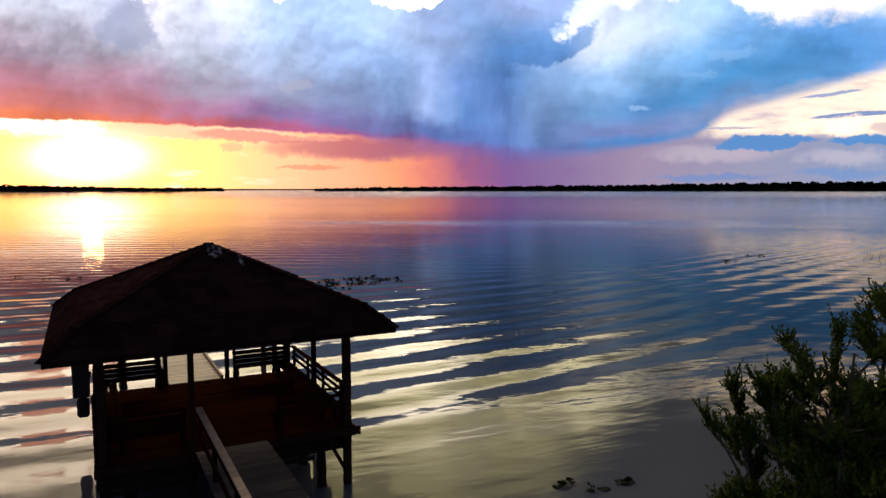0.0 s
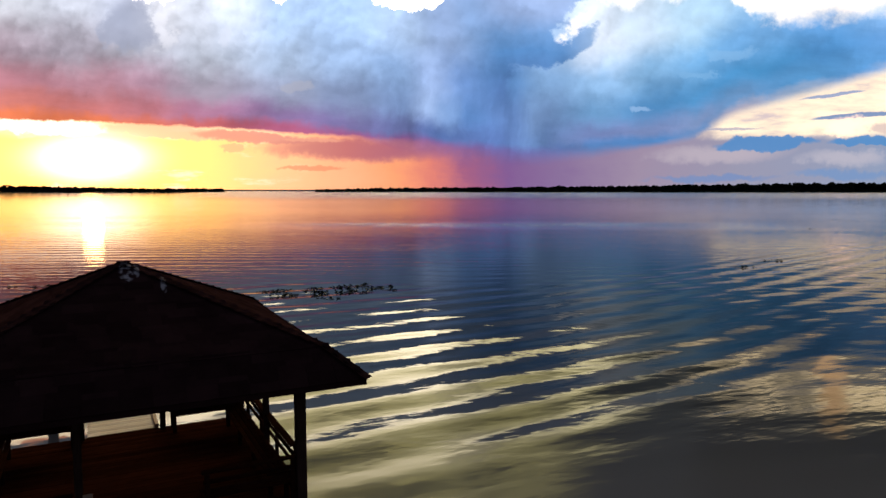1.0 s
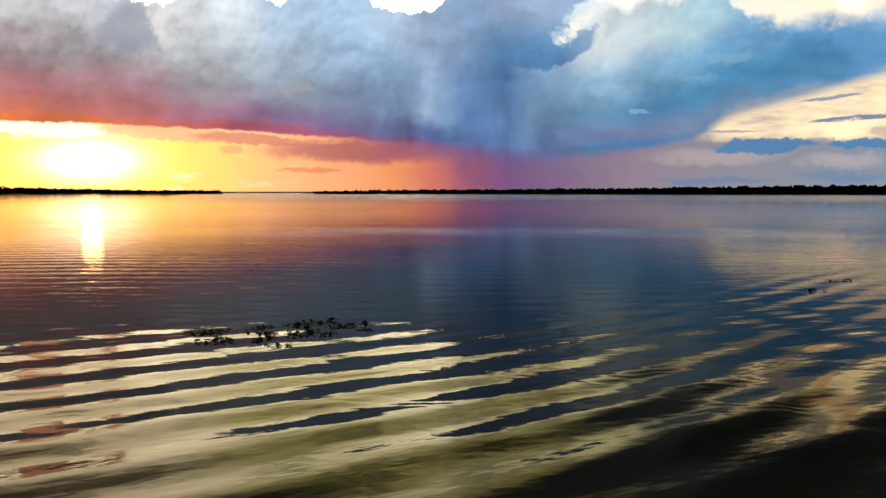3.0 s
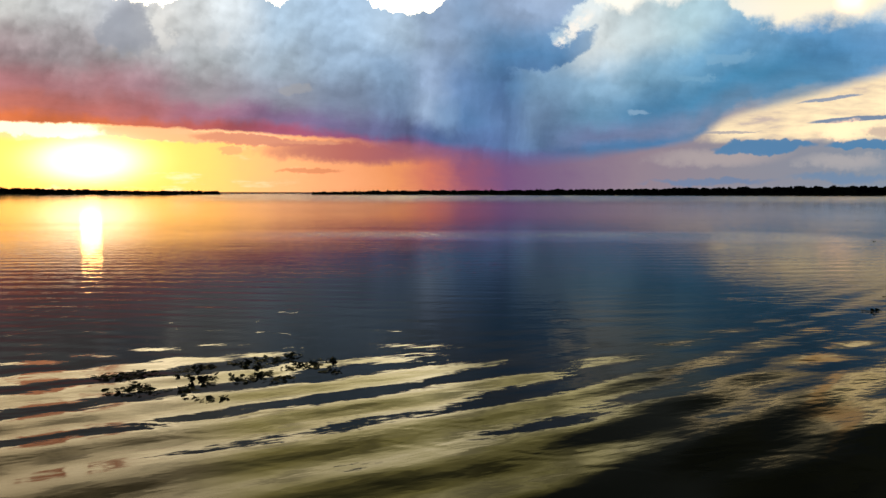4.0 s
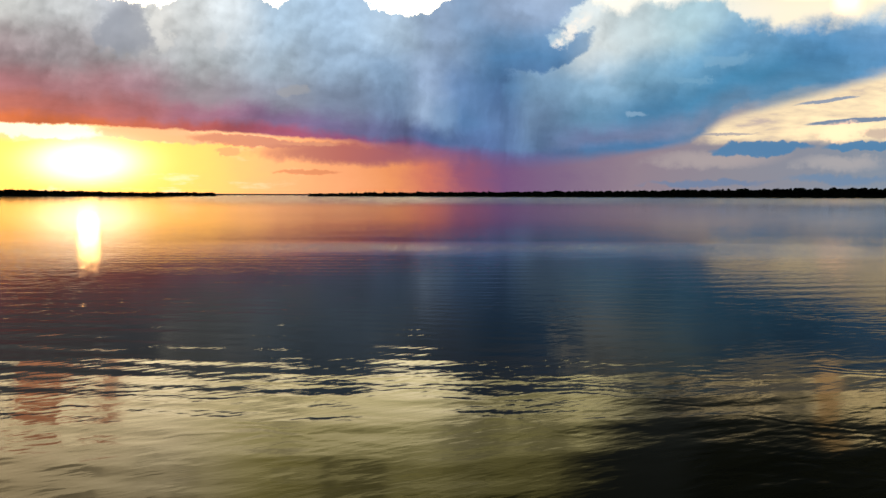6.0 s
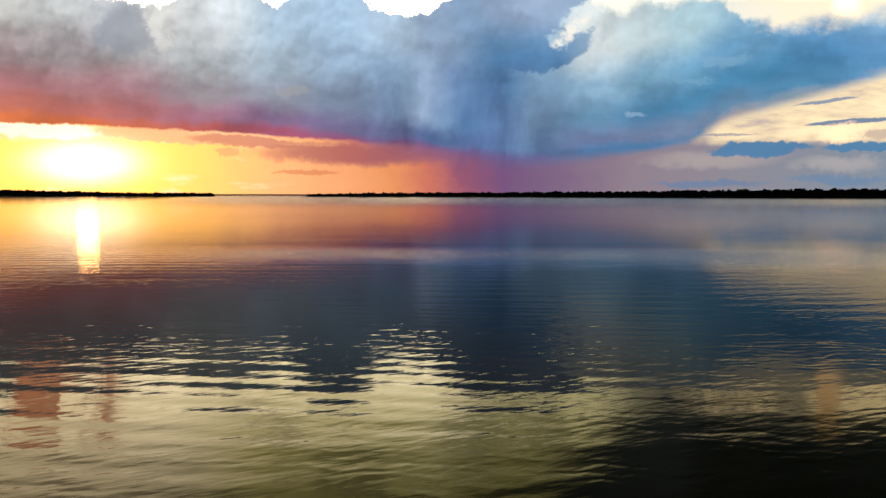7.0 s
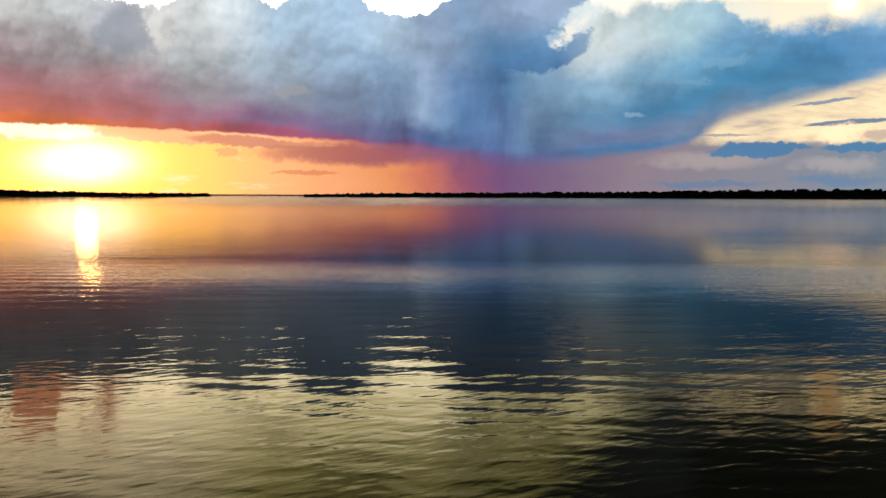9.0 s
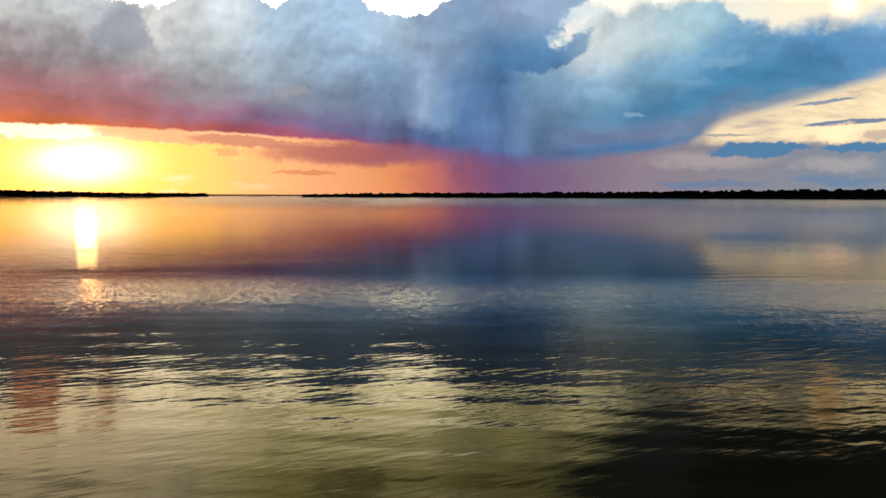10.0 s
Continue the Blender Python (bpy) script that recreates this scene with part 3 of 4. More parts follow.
def box(bm, c, s, m=None, ch=0.0):
    """A box with centre c and size s, its edges cut by ch."""
    made = bmesh.ops.create_cube(bm, size=1.0)["verts"]
    bmesh.ops.transform(bm, matrix=Matrix.Translation(c) @ Matrix.Diagonal((*s, 1)), verts=made)
    if ch:
        edges = list({e for v in made for e in v.link_edges})
        made = bmesh.ops.bevel(bm, geom=edges, offset=ch, segments=1, affect="EDGES")["verts"] + [v for v in made if v.is_valid]
    if m is not None:
        bmesh.ops.transform(bm, matrix=m, verts=list(set(made)))
    return bm


def beam(bm, a, b, w, h, ch=0.008):
    """A squared timber from a to b."""
    a, b = Vector(a), Vector(b)
    d = b - a
    m = Matrix.Translation((a + b) / 2) @ d.to_track_quat("X", "Z").to_matrix().to_4x4()
    return box(bm, (0, 0, 0), (d.length, w, h), m, ch)


def tube(bm, points, radii, sides=8, wob=0.0):
    """A tapered round limb along points."""
    rings = []
    for i, (p, r) in enumerate(zip(points, radii)):
        p = Vector(p)
        q = Vector(points[min(i + 1, len(points) - 1)]) - Vector(points[max(i - 1, 0)])
        rot = q.to_track_quat("Z", "Y").to_matrix()
        ring = []
        for k in range(sides):
            t = 2 * math.pi * k / sides
            rr = r * (1 + wob * math.sin(3 * t + i * 1.7))
            ring.append(bm.verts.new(p + rot @ Vector((rr * math.cos(t), rr * math.sin(t), 0))))
        rings.append(ring)
    for a, b in zip(rings, rings[1:]):
        for k in range(sides):
            bm.faces.new((a[k], a[(k + 1) % sides], b[(k + 1) % sides], b[k]))
    bm.faces.new(rings[0][::-1])
    bm.faces.new(rings[-1])
    return bm


# ---------------------------------------------------------------- the lake and its shores


def lake():
    """One sheet out to the far shore, with the low waves of a passed boat raised in it."""
    ys = [-40.0]
    step = 0.30
    while ys[-1] < 4600:
        step = 0.30 if ys[-1] < 120 else step * (1.012 if ys[-1] < 260 else 1.03)
        ys.append(ys[-1] + step)
    xs = [0.0]
    step = 0.45
    while xs[-1] < 3600:
        step = 0.45 if xs[-1] < 92 else step * 1.06
        xs.append(xs[-1] + step)
    xs = np.array([-v for v in xs[:0:-1]] + xs)
    ys = np.array(ys)
    gx, gy = np.meshgrid(xs, ys)

    left_side = np.clip((8 - gx) / 20, 0, 1)

    # the crests of the boat's wake swing from a flat line to a steeper one across the lake
    swing = 0.79 * (0.52 * gx + 2.8 * np.log1p(np.exp((gx - 5) / 7)) - 1.11)

    def train(nx, ny, length, amp, phase, lo, hi, bend=0.0, reach=(100, 45)):
        s = (gy * ny - swing if nx is None else gx * nx + gy * ny) + bend * np.sin(gx * 0.045 + 0.4) + 0.16 * np.sin(gx * 0.21 + gy * 0.13)
        env = np.clip((s - lo) / 4, 0, 1) * np.clip((hi - s) / 6, 0, 1)
        env = env * (0.82 + 0.18 * np.sin(gx * 0.11 + phase) * np.sin(gy * 0.07))
        fade = np.clip((reach[0] - gy) / reach[1], 0, 1) * np.clip((90 - np.abs(gx)) / 25, 0, 1)
        return amp * env * fade * np.cos(2 * math.pi * s / length + phase)

    z = train(None, 0.79, 3.1, 0.031, 0.6, 16, 46 + 10 * left_side, 0.6, (130, 60))
    z = z + train(-0.25, 0.97, 2.3, 0.004, 2.1, 18, 90, 0.8)
    z = z + train(-0.07, 0.997, 3.4, 0.0075, 1.3, 34, 260, 1.6, (235, 70)) * (0.55 + 0.45 * np.sin(gx * 0.06 + gy * 0.11))
    z = z + train(0.12, 0.99, 1.7, 0.0048, 0.2, 30, 150, 0.9, (140, 40)) * (0.5 + 0.5 * np.sin(gx * 0.09 - gy * 0.05))
    ny, nx = gx.shape
    co = np.stack([gx, gy, z], -1).reshape(-1, 3)
    i = np.arange((ny - 1) * (nx - 1))
    r, c = i // (nx - 1), i % (nx - 1)
    a = r * nx + c
    quads = np.stack([a, a + 1, a + nx + 1, a + nx], -1)
    me = bpy.data.meshes.new("water")
    me.vertices.add(len(co))
    me.vertices.foreach_set("co", co.ravel())
    me.loops.add(quads.size)
    me.loops.foreach_set("vertex_index", quads.ravel())
    me.polygons.add(len(quads))
    me.polygons.foreach_set("loop_start", np.arange(0, quads.size, 4))
    me.polygons.foreach_set("use_smooth", np.ones(len(quads), dtype=bool))
    me.update(calc_edges=True)
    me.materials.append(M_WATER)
    ob = new("water", me)
    tagged(ob, "calm lake water with long ripples mirroring the sunset clouds", "water", kind="structure")


lake()


def bank():
    """The near shore under the start of the flight."""
    verts, faces = [], []
    xs = np.linspace(-90, 110, 101)
    ys = np.linspace(-60, 16, 61)
    for y in ys:
        for x in xs:
            edge = 3.5 + 5.5 * min(max((x - 1) / 5, 0), 1) + 0.8 * math.sin(x * 0.35) + 0.4 * math.sin(x * 1.1)
            d = edge - y
            h = 0.11 * d if d > 0 else 0.35 * d
            verts.append((x, y, max(min(h, 1.6), -1.2) + 0.06 * noise.noise(Vector((x, y, 0)) * 0.6)))
    n = len(xs)
    for j in range(len(ys) - 1):
        for i in range(n - 1):
            faces.append((j * n + i, j * n + i + 1, (j + 1) * n + i + 1, (j + 1) * n + i))
    tagged(mesh_object("ground", verts, faces, M_EARTH, True), "dark grassy earth bank at the lake edge", "bank", kind="structure")


bank()


def far_shore(name, start, end, d0, d1, heights, label, seed):
    """A wooded shore: a low strip of land and one mass of tree crowns on it."""
    rnd = random.Random(seed)
    verts, faces = [], []
    n = 60
    pts = []
    for i in range(n + 1):
        s = i / n
        tx = start + (end - start) * s
        d = d0 + (d1 - d0) * s
        pts.append((tx * d, d))
    for i, (x, y) in enumerate(pts):
        k = i / n * (len(heights) - 1)
        a = int(min(k, len(heights) - 2))
        hz = heights[a] + (heights[a + 1] - heights[a]) * (k - a)
        verts += [(x, y - 6, -0.5), (x, y + 10, 5.0), (x * 1.02, y * 1.02, hz * 0.84), (x * 1.2, y * 1.2, 6.0), (x * 1.2, y * 1.2, -0.5)]
    for i in range(n):
        for k in range(4):
            a = 5 * i + k
            faces.append((a, a + 5, a + 6, a + 1))
    land = mesh_object(name + "_land", verts, faces, M_WOODS)
    tagged(land, "low dark lake shore under distant woods", "shore", kind="structure")
    # crowns
    base = bmesh.new()
    bmesh.ops.create_icosphere(base, subdivisions=1, radius=1.0)
    bv = np.array([v.co[:] for v in base.verts])
    bf = np.array([[v.index for v in f.verts] for f in base.faces])
    base.free()
    allv, allf, count = [], [], 0
    span = abs((end - start) * (d0 + d1) / 2)
    for i in range(int(span / 1.1)):
        s = rnd.random()
        tx, d = start + (end - start) * s, d0 + (d1 - d0) * s + rnd.uniform(4, 50)
        k = s * (len(heights) - 1)
        a = int(min(k, len(heights) - 2))
        top = heights[a] + (heights[a + 1] - heights[a]) * (k - a)
        top *= 1.06 + 0.14 * noise.noise(Vector((s * 60, seed, 0))) + rnd.uniform(-0.09, 0.06)
        r = rnd.uniform(3.2, 6.5)
        z = rnd.uniform(0.1, 1.0) ** 0.7 * top - r * 0.8
        jag = 1 + 0.28 * np.array([noise.noise(Vector(v) * 1.7 + Vector((i * 3.1, 0, 0))) for v in bv])
        vv = bv * jag[:, None] * np.array([r * rnd.uniform(0.9, 1.5), r, r * rnd.uniform(0.7, 1.1)]) + np.array([tx * d, d, max(z, r * 0.5)])
        allv.append(vv)
        allf.append(bf + count)
        count += len(vv)
    ob = mesh_object(name, np.concatenate(allv).tolist(), np.concatenate(allf).tolist(), M_WOODS)
    tagged(ob, label, "woods", kind="stuff")


far_shore("far_woods", -1.15, -0.3165, 2000, 2300, (20, 22, 24, 23, 22, 19, 13, 12), "dark line of distant trees on a low shore", 3)
far_shore("far_woods", -0.183, 0.95, 2300, 1800, (10, 15, 17, 19, 24, 27, 28, 29, 28), "long dark wooded shore across the lake", 5)


def bridge():
    ob = thing("bridge", Matrix.Translation((-0.25 * 2500, 2500, 0)), "long low concrete bridge on many piers across the lake", "bridge")
    bm = bmesh.new()
    box(bm, (0, 0, 5.1), (470, 9, 3.6), None, 0.1)
    part("road_deck", bm, M_CONCRETE, ob)
    for side in (-4.2, 4.2):
        bm = bmesh.new()
        box(bm, (0, side, 7.5), (470, 0.3, 1.2), None, 0.05)
        part("parapet", bm, M_CONCRETE, ob)
    bm = bmesh.new()
    tube(bm, [(0, 0, -1), (0, 0, 4.4)], [2.3, 2.3], 8)
    box(bm, (0, 0, 3.8), (5.0, 8.5, 0.9))
    first = part("pier", bm, M_CONCRETE, ob)
    first.location.x = -195
    for i in range(1, 17):
        piece("pier", first.data, ob, Matrix.Translation((-195 + i * 24.4, 0, 0)))


bridge()

# ---------------------------------------------------------------- pier and gazebo
PLACE = Matrix.Translation((ROOF_X, ROOF_Y, 0)) @ Matrix.Rotation(TURN, 4, "Z")
DECK = 1.59          # height of the boards over the water
HALF = 3.02          # half the width of the gazebo floor
NEAR, FAR = -3.25, 2.98


def board_mesh(length, mat, width=0.138, thick=0.038):
    bm = bmesh.new()
    box(bm, (0, 0, -thick / 2), (length, width, thick), None, 0.006)
    me = bpy.data.meshes.new("plank")
    bmesh.ops.recalc_face_normals(bm, faces=bm.faces)
    bm.to_mesh(me)
    bm.free()
    me.materials.append(mat)
    return me


def boards(parent, u, v0, v1, me, rnd, lift=0.0):
    """Boards across a walkway, laid with narrow joints."""
    count = int((v1 - v0) / 0.145)
    gap = (v1 - v0) / count
    for i in range(count):
        piece("plank", me, parent, pose(u + rnd.uniform(-0.012, 0.012), v0 + gap * (i + 0.5), DECK + lift + rnd.uniform(-0.003, 0.003),
                                        rnd.uniform(-0.5, 0.5), 0, rnd.uniform(-0.15, 0.15)))


def piling(parent, u, v, top, r=0.13, name="piling"):
    bm = bmesh.new()
    tube(bm, [(u, v, -1.6), (u + 0.01, v, 0.0), (u, v + 0.01, 0.5), (u, v, top)], [r * 1.1, r * 1.05, r, r * 0.95], 12, 0.03)
    return part(name, bm, M_PILE, parent)


def walkway(name, u0, u1, v0, v1, label, seed, piles, mat):
    ob = thing(name, PLACE, label, "pier")
    rnd = random.Random(seed)
    for u in (u0 + 0.1, (u0 + u1) / 2, u1 - 0.1):
        bm = bmesh.new()
        beam(bm, (u, v0 + 0.02, DECK - 0.14), (u, v1 - 0.02, DECK - 0.14), 0.05, 0.19)
        part("stringer", bm, M_PILE, ob)
    for v in piles:
        for u in (u0 + 0.12, u1 - 0.12):
            piling(ob, u, v, DECK - 0.26)
        bm = bmesh.new()
        beam(bm, (u0, v, DECK - 0.31), (u1, v, DECK - 0.31), 0.09, 0.14)
        part("cross_beam", bm, M_PILE, ob)
    boards(ob, (u0 + u1) / 2, v0, v1, board_mesh(u1 - u0, mat), rnd)
    return ob


def gazebo_floor():
    ob = thing("gazebo_floor", PLACE, "square weathered plank deck on timber pilings over the lake", "deck")
    for v in (NEAR + 0.03, FAR - 0.03):
        bm = bmesh.new()
        beam(bm, (-HALF - 0.02, v, DECK - 0.15), (HALF + 0.14, v, DECK - 0.15), 0.05, 0.22)
        part("rim_joist", bm, M_POST, ob)
    for u in (-HALF + 0.03, HALF - 0.03):
        bm = bmesh.new()
        beam(bm, (u, NEAR + 0.06, DECK - 0.15), (u, FAR - 0.06, DECK - 0.15), 0.05, 0.22)
        part("rim_joist", bm, M_POST, ob)
    for k in range(-4, 5):
        bm = bmesh.new()
        beam(bm, (k * 0.6, NEAR + 0.06, DECK - 0.135), (k * 0.6, FAR - 0.06, DECK - 0.135), 0.045, 0.18)
        part("joist", bm, M_PILE, ob)
    # deep girders, added to block the bright water under the floor
    for v in (-2.9, -1.2, 0.9, 2.6):
        bm = bmesh.new()
        beam(bm, (-HALF + 0.02, v, DECK - 0.46), (HALF - 0.02, v, DECK - 0.46), 0.10, 0.42)
        part("girder", bm, M_PILE, ob)
        for u in (-2.3, 0.0, 2.2):
            piling(ob, u, v, DECK - 0.3)
    # boards added below the rim to keep the underside black
    for u0, u1, v in ((-2.95, -0.98, NEAR - 0.005), (0.82, 1.9, NEAR - 0.005)):
        for k in range(3):
            bm = bmesh.new()
            beam(bm, (u0, v, DECK - 0.35 - 0.15 * k), (u1, v, DECK - 0.35 - 0.15 * k), 0.028, 0.135)
            part("skirt_board", bm, M_PILE, ob)
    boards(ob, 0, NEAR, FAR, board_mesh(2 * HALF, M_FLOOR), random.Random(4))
    # bracket of two bars beside the corner post
    for a, b in (((2.74, -3.12, DECK - 0.18), (2.3, -3.12, DECK - 0.32)), ((2.3, -3.12, DECK - 0.30), (2.76, -3.12, 0.45))):
        bm = bmesh.new()
        beam(bm, a, b, 0.07, 0.09)
        part("brace", bm, M_POST, ob)


gazebo_floor()
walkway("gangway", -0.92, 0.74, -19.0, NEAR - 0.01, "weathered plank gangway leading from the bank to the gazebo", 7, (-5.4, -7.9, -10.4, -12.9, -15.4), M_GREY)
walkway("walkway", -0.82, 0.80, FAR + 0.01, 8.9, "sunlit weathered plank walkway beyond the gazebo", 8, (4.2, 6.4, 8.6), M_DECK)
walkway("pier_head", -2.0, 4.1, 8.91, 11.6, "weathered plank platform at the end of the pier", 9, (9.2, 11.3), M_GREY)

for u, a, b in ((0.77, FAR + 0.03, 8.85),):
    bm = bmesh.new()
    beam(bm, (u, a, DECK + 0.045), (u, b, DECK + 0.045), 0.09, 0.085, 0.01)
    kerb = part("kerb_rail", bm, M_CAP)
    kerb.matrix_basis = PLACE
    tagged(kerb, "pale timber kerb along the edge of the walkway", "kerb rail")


def gangway_rail():
    """The single handrail along one side of the gangway."""
    ob = thing("handrail", PLACE, "flat-topped timber handrail along the gangway, skylight in its tan cap colour", "handrail")
    u = -0.80
    for k, v in enumerate((-5.2, -7.6, -10.0, -12.4, -14.8, -17.2)):
        bm = bmesh.new()
        box(bm, (u, v, DECK + 0.36), (0.09, 0.09, 1.22), None, 0.008)
        part("baluster_post", bm, M_RAIL, ob)
    for z, w, h in ((0.98, 0.04, 0.14), (0.52, 0.04, 0.14)):
        bm = bmesh.new()
        beam(bm, (u - 0.065, -3.3, DECK + z - 0.06), (u - 0.065, -18.0, DECK + z - 0.06), w, h)
        part("rail", bm, M_RAIL, ob)
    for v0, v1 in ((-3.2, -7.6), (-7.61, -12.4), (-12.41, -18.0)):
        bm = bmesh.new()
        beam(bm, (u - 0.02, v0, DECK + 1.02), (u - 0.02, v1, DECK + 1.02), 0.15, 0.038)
        part("cap_board", bm, M_CAP, ob, "tan cap board with skylight in its colour")


gangway_rail()


def bench(name, length, m, label, legs, slats=((0.60, 0.09), (0.78, 0.09))):
    """A fixed bench whose slatted back is the railing: the back stands at y 0, the seat reaches to y 0.5."""
    ob = thing(name, m, label, "bench", "benches round the gazebo")
    h = length / 2
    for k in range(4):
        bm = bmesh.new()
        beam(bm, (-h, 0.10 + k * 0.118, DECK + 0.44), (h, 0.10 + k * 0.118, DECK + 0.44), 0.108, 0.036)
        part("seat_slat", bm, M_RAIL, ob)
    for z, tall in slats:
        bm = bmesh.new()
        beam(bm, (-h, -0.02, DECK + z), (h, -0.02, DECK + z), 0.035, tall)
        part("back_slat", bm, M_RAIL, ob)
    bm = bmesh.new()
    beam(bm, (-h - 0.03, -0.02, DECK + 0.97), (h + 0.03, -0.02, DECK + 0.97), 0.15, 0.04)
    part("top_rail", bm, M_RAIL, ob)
    for i in range(legs):
        x = -h + 0.06 + (length - 0.12) * i / (legs - 1)
        bm = bmesh.new()
        box(bm, (x, 0.44, DECK + 0.21), (0.085, 0.085, 0.42), None, 0.006)
        part("leg", bm, M_RAIL, ob)
        bm = bmesh.new()
        box(bm, (x, -0.075, DECK + 0.47), (0.085, 0.07, 0.95), None, 0.006)
        part("back_post", bm, M_RAIL, ob)
        bm = bmesh.new()
        beam(bm, (x, 0.02, DECK + 0.38), (x, 0.46, DECK + 0.38), 0.05, 0.08)
        part("seat_bearer", bm, M_RAIL, ob)
    return ob


def at(u, v, turn):
    return PLACE @ pose(u, v, 0, 0, 0, turn)


CLOSED = ((0.52, 0.13), (0.665, 0.13), (0.81, 0.13))
bench("bench", 1.75, at(-1.95, -2.98, 0), "dark stained timber bench with slatted back beside the gangway", 2, CLOSED)
bench("bench", 1.70, at(1.90, -2.98, 0), "dark stained timber bench with slatted back on the shore side", 2)
bench("bench", 1.75, at(-1.95, 2.80, 180), "dark stained timber bench with slatted back facing the shore", 2, CLOSED)
bench("bench", 1.75, at(1.95, 2.80, 180), "dark stained timber bench with slatted back beside the walkway", 2, CLOSED)
bench("bench", 4.70, at(-2.86, -0.05, -90), "long dark timber bench with slatted back along one side", 4)
bench("bench", 4.70, at(2.86, -0.05, 90), "long reddish timber bench with slatted back lit by sunset", 4)

PEAK, BEND, EAVE = 6.173, 4.73, 4.187
W_BEND, W_EAVE = 3.265, 3.90


def gazebo():
    ob = thing("gazebo", PLACE, "open timber gazebo with a brown shingled hip roof", "gazebo")
    posts = [(u, v) for v in (-3.06, 2.86) for u in (-2.85, -0.95, 0.90, 2.85) if (u, v) != (0.90, -3.06)] + [(-2.85, -0.2), (2.85, -0.2)]
    for u, v in posts:
        bm = bmesh.new()
        s = 0.19 if abs(u) > 2 and abs(v) > 2 else 0.13
        box(bm, (u, v, (4.12 - 1.6) / 2), (s, s, 4.12 + 1.6), None, 0.012)
        part("post", bm, M_POST, ob)
    for v in (-3.06, 2.86):
        bm = bmesh.new()
        beam(bm, (-3.2, v, 4.24), (3.2, v, 4.24), 0.10, 0.22)
        part("beam", bm, M_POST, ob)
    for u in (-2.85, 2.85):
        bm = bmesh.new()
        beam(bm, (u, -3.0, 4.24), (u, 2.8, 4.24), 0.10, 0.22)
        part("beam", bm, M_POST, ob)
    # the boarded shell under the shingles
    bm = bmesh.new()

    def ring(w, z):
        return [bm.verts.new((x * w, y * w, z)) for x, y in ((-1, -1), (1, -1), (1, 1), (-1, 1))]
    tops = [ring(W_EAVE, EAVE), ring(W_BEND, BEND)]
    peak = bm.verts.new((0, 0, PEAK))
    under = [ring(W_EAVE, EAVE - 0.13), ring(W_EAVE - 0.04, EAVE - 0.13), ring(W_BEND - 0.1, BEND - 0.16)]
    peak2 = bm.verts.new((0, 0, PEAK - 0.18))
    for k in range(4):
        j = (k + 1) % 4
        for a, b in ((tops[0], tops[1]), (under[0], tops[0]), (under[0], under[1]), (under[1], under[2])):
            bm.faces.new((a[k], a[j], b[j], b[k]))
        bm.faces.new((tops[1][k], tops[1][j], peak))
        bm.faces.new((under[2][j], under[2][k], peak2))
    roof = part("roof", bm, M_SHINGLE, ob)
    # rafters
    for k in range(4):
        r = Matrix.Rotation(k * math.pi / 2, 4, "Z")
        for x in (-2.4, -1.6, -0.8, 0.0, 0.8, 1.6, 2.4):
            bm = bmesh.new()
            a, b = Vector((x, -W_BEND + 0.15, BEND - 0.2)), Vector((x, -max(abs(x), 0.1), PEAK - 0.24 - (PEAK - BEND) / W_BEND * max(abs(x), 0.1)))
            beam(bm, r @ a, r @ b, 0.045, 0.12)
            part("rafter", bm, M_POST, ob)
    return ob, roof


GAZEBO, ROOF = gazebo()

# black boxes standing in for an unidentified dark mass on the outer corner post
fender = thing("dark_corner_boxes", PLACE, "two black boxes for an unidentified dark mass beside the gazebo floor", "fender")
bm = bmesh.new()
box(bm, (-3.24, 3.1, 1.22), (0.34, 0.36, 0.62), None, 0.07)
part("lower_box", bm, M_BLACK, fender)
bm = bmesh.new()
box(bm, (-3.27, 2.9, 2.1), (0.46, 0.55, 1.0), None, 0.03)
part("upper_box", bm, M_BLACK, fender)
bm = bmesh.new()
beam(bm, (-3.22, 3.06, 1.55), (-3.0, 2.95, 2.3), 0.05, 0.05)
part("strap", bm, M_BLACK, fender)


def head_rail():
    """The open railing at the end of the pier."""
    ob = thing("railing", PLACE, "dark timber post and rail fence at the pier end", "railing")
    v = 11.45
    for u in (-1.9, 0.0, 2.0, 3.95):
        bm = bmesh.new()
        box(bm, (u, v, DECK + 0.42), (0.14, 0.14, 1.3), None, 0.01)
        part("post", bm, M_POST, ob)
    bm = bmesh.new()
    beam(bm, (-2.0, v, DECK + 1.06), (4.05, v, DECK + 1.06), 0.2, 0.045)
    part("cap_board", bm, M_RAIL, ob)
    for z, h in ((0.94, 0.17), (0.765, 0.165), (0.55, 0.14), (0.06, 0.08)):
        bm = bmesh.new()
        beam(bm, (-1.9, v - 0.09, DECK + z), (4.0, v - 0.09, DECK + z), 0.04, h)
        part("rail", bm, M_POST, ob)
    for k in range(36):
        bm = bmesh.new()
        u = -1.8 + k * 0.16
        beam(bm, (u, v - 0.06, DECK + 0.08), (u + 0.012 * math.sin(k * 5), v - 0.06, DECK + 0.5), 0.022, 0.022, 0.0)
        part("baluster", bm, M_POST, ob)
    bm = bmesh.new()
    beam(bm, (4.16, v, DECK - 0.5), (4.16, v, DECK + 0.98), 0.07, 0.03)
    part("marker_board", bm, M_CAP, ob, "thin pale upright board")


head_rail()

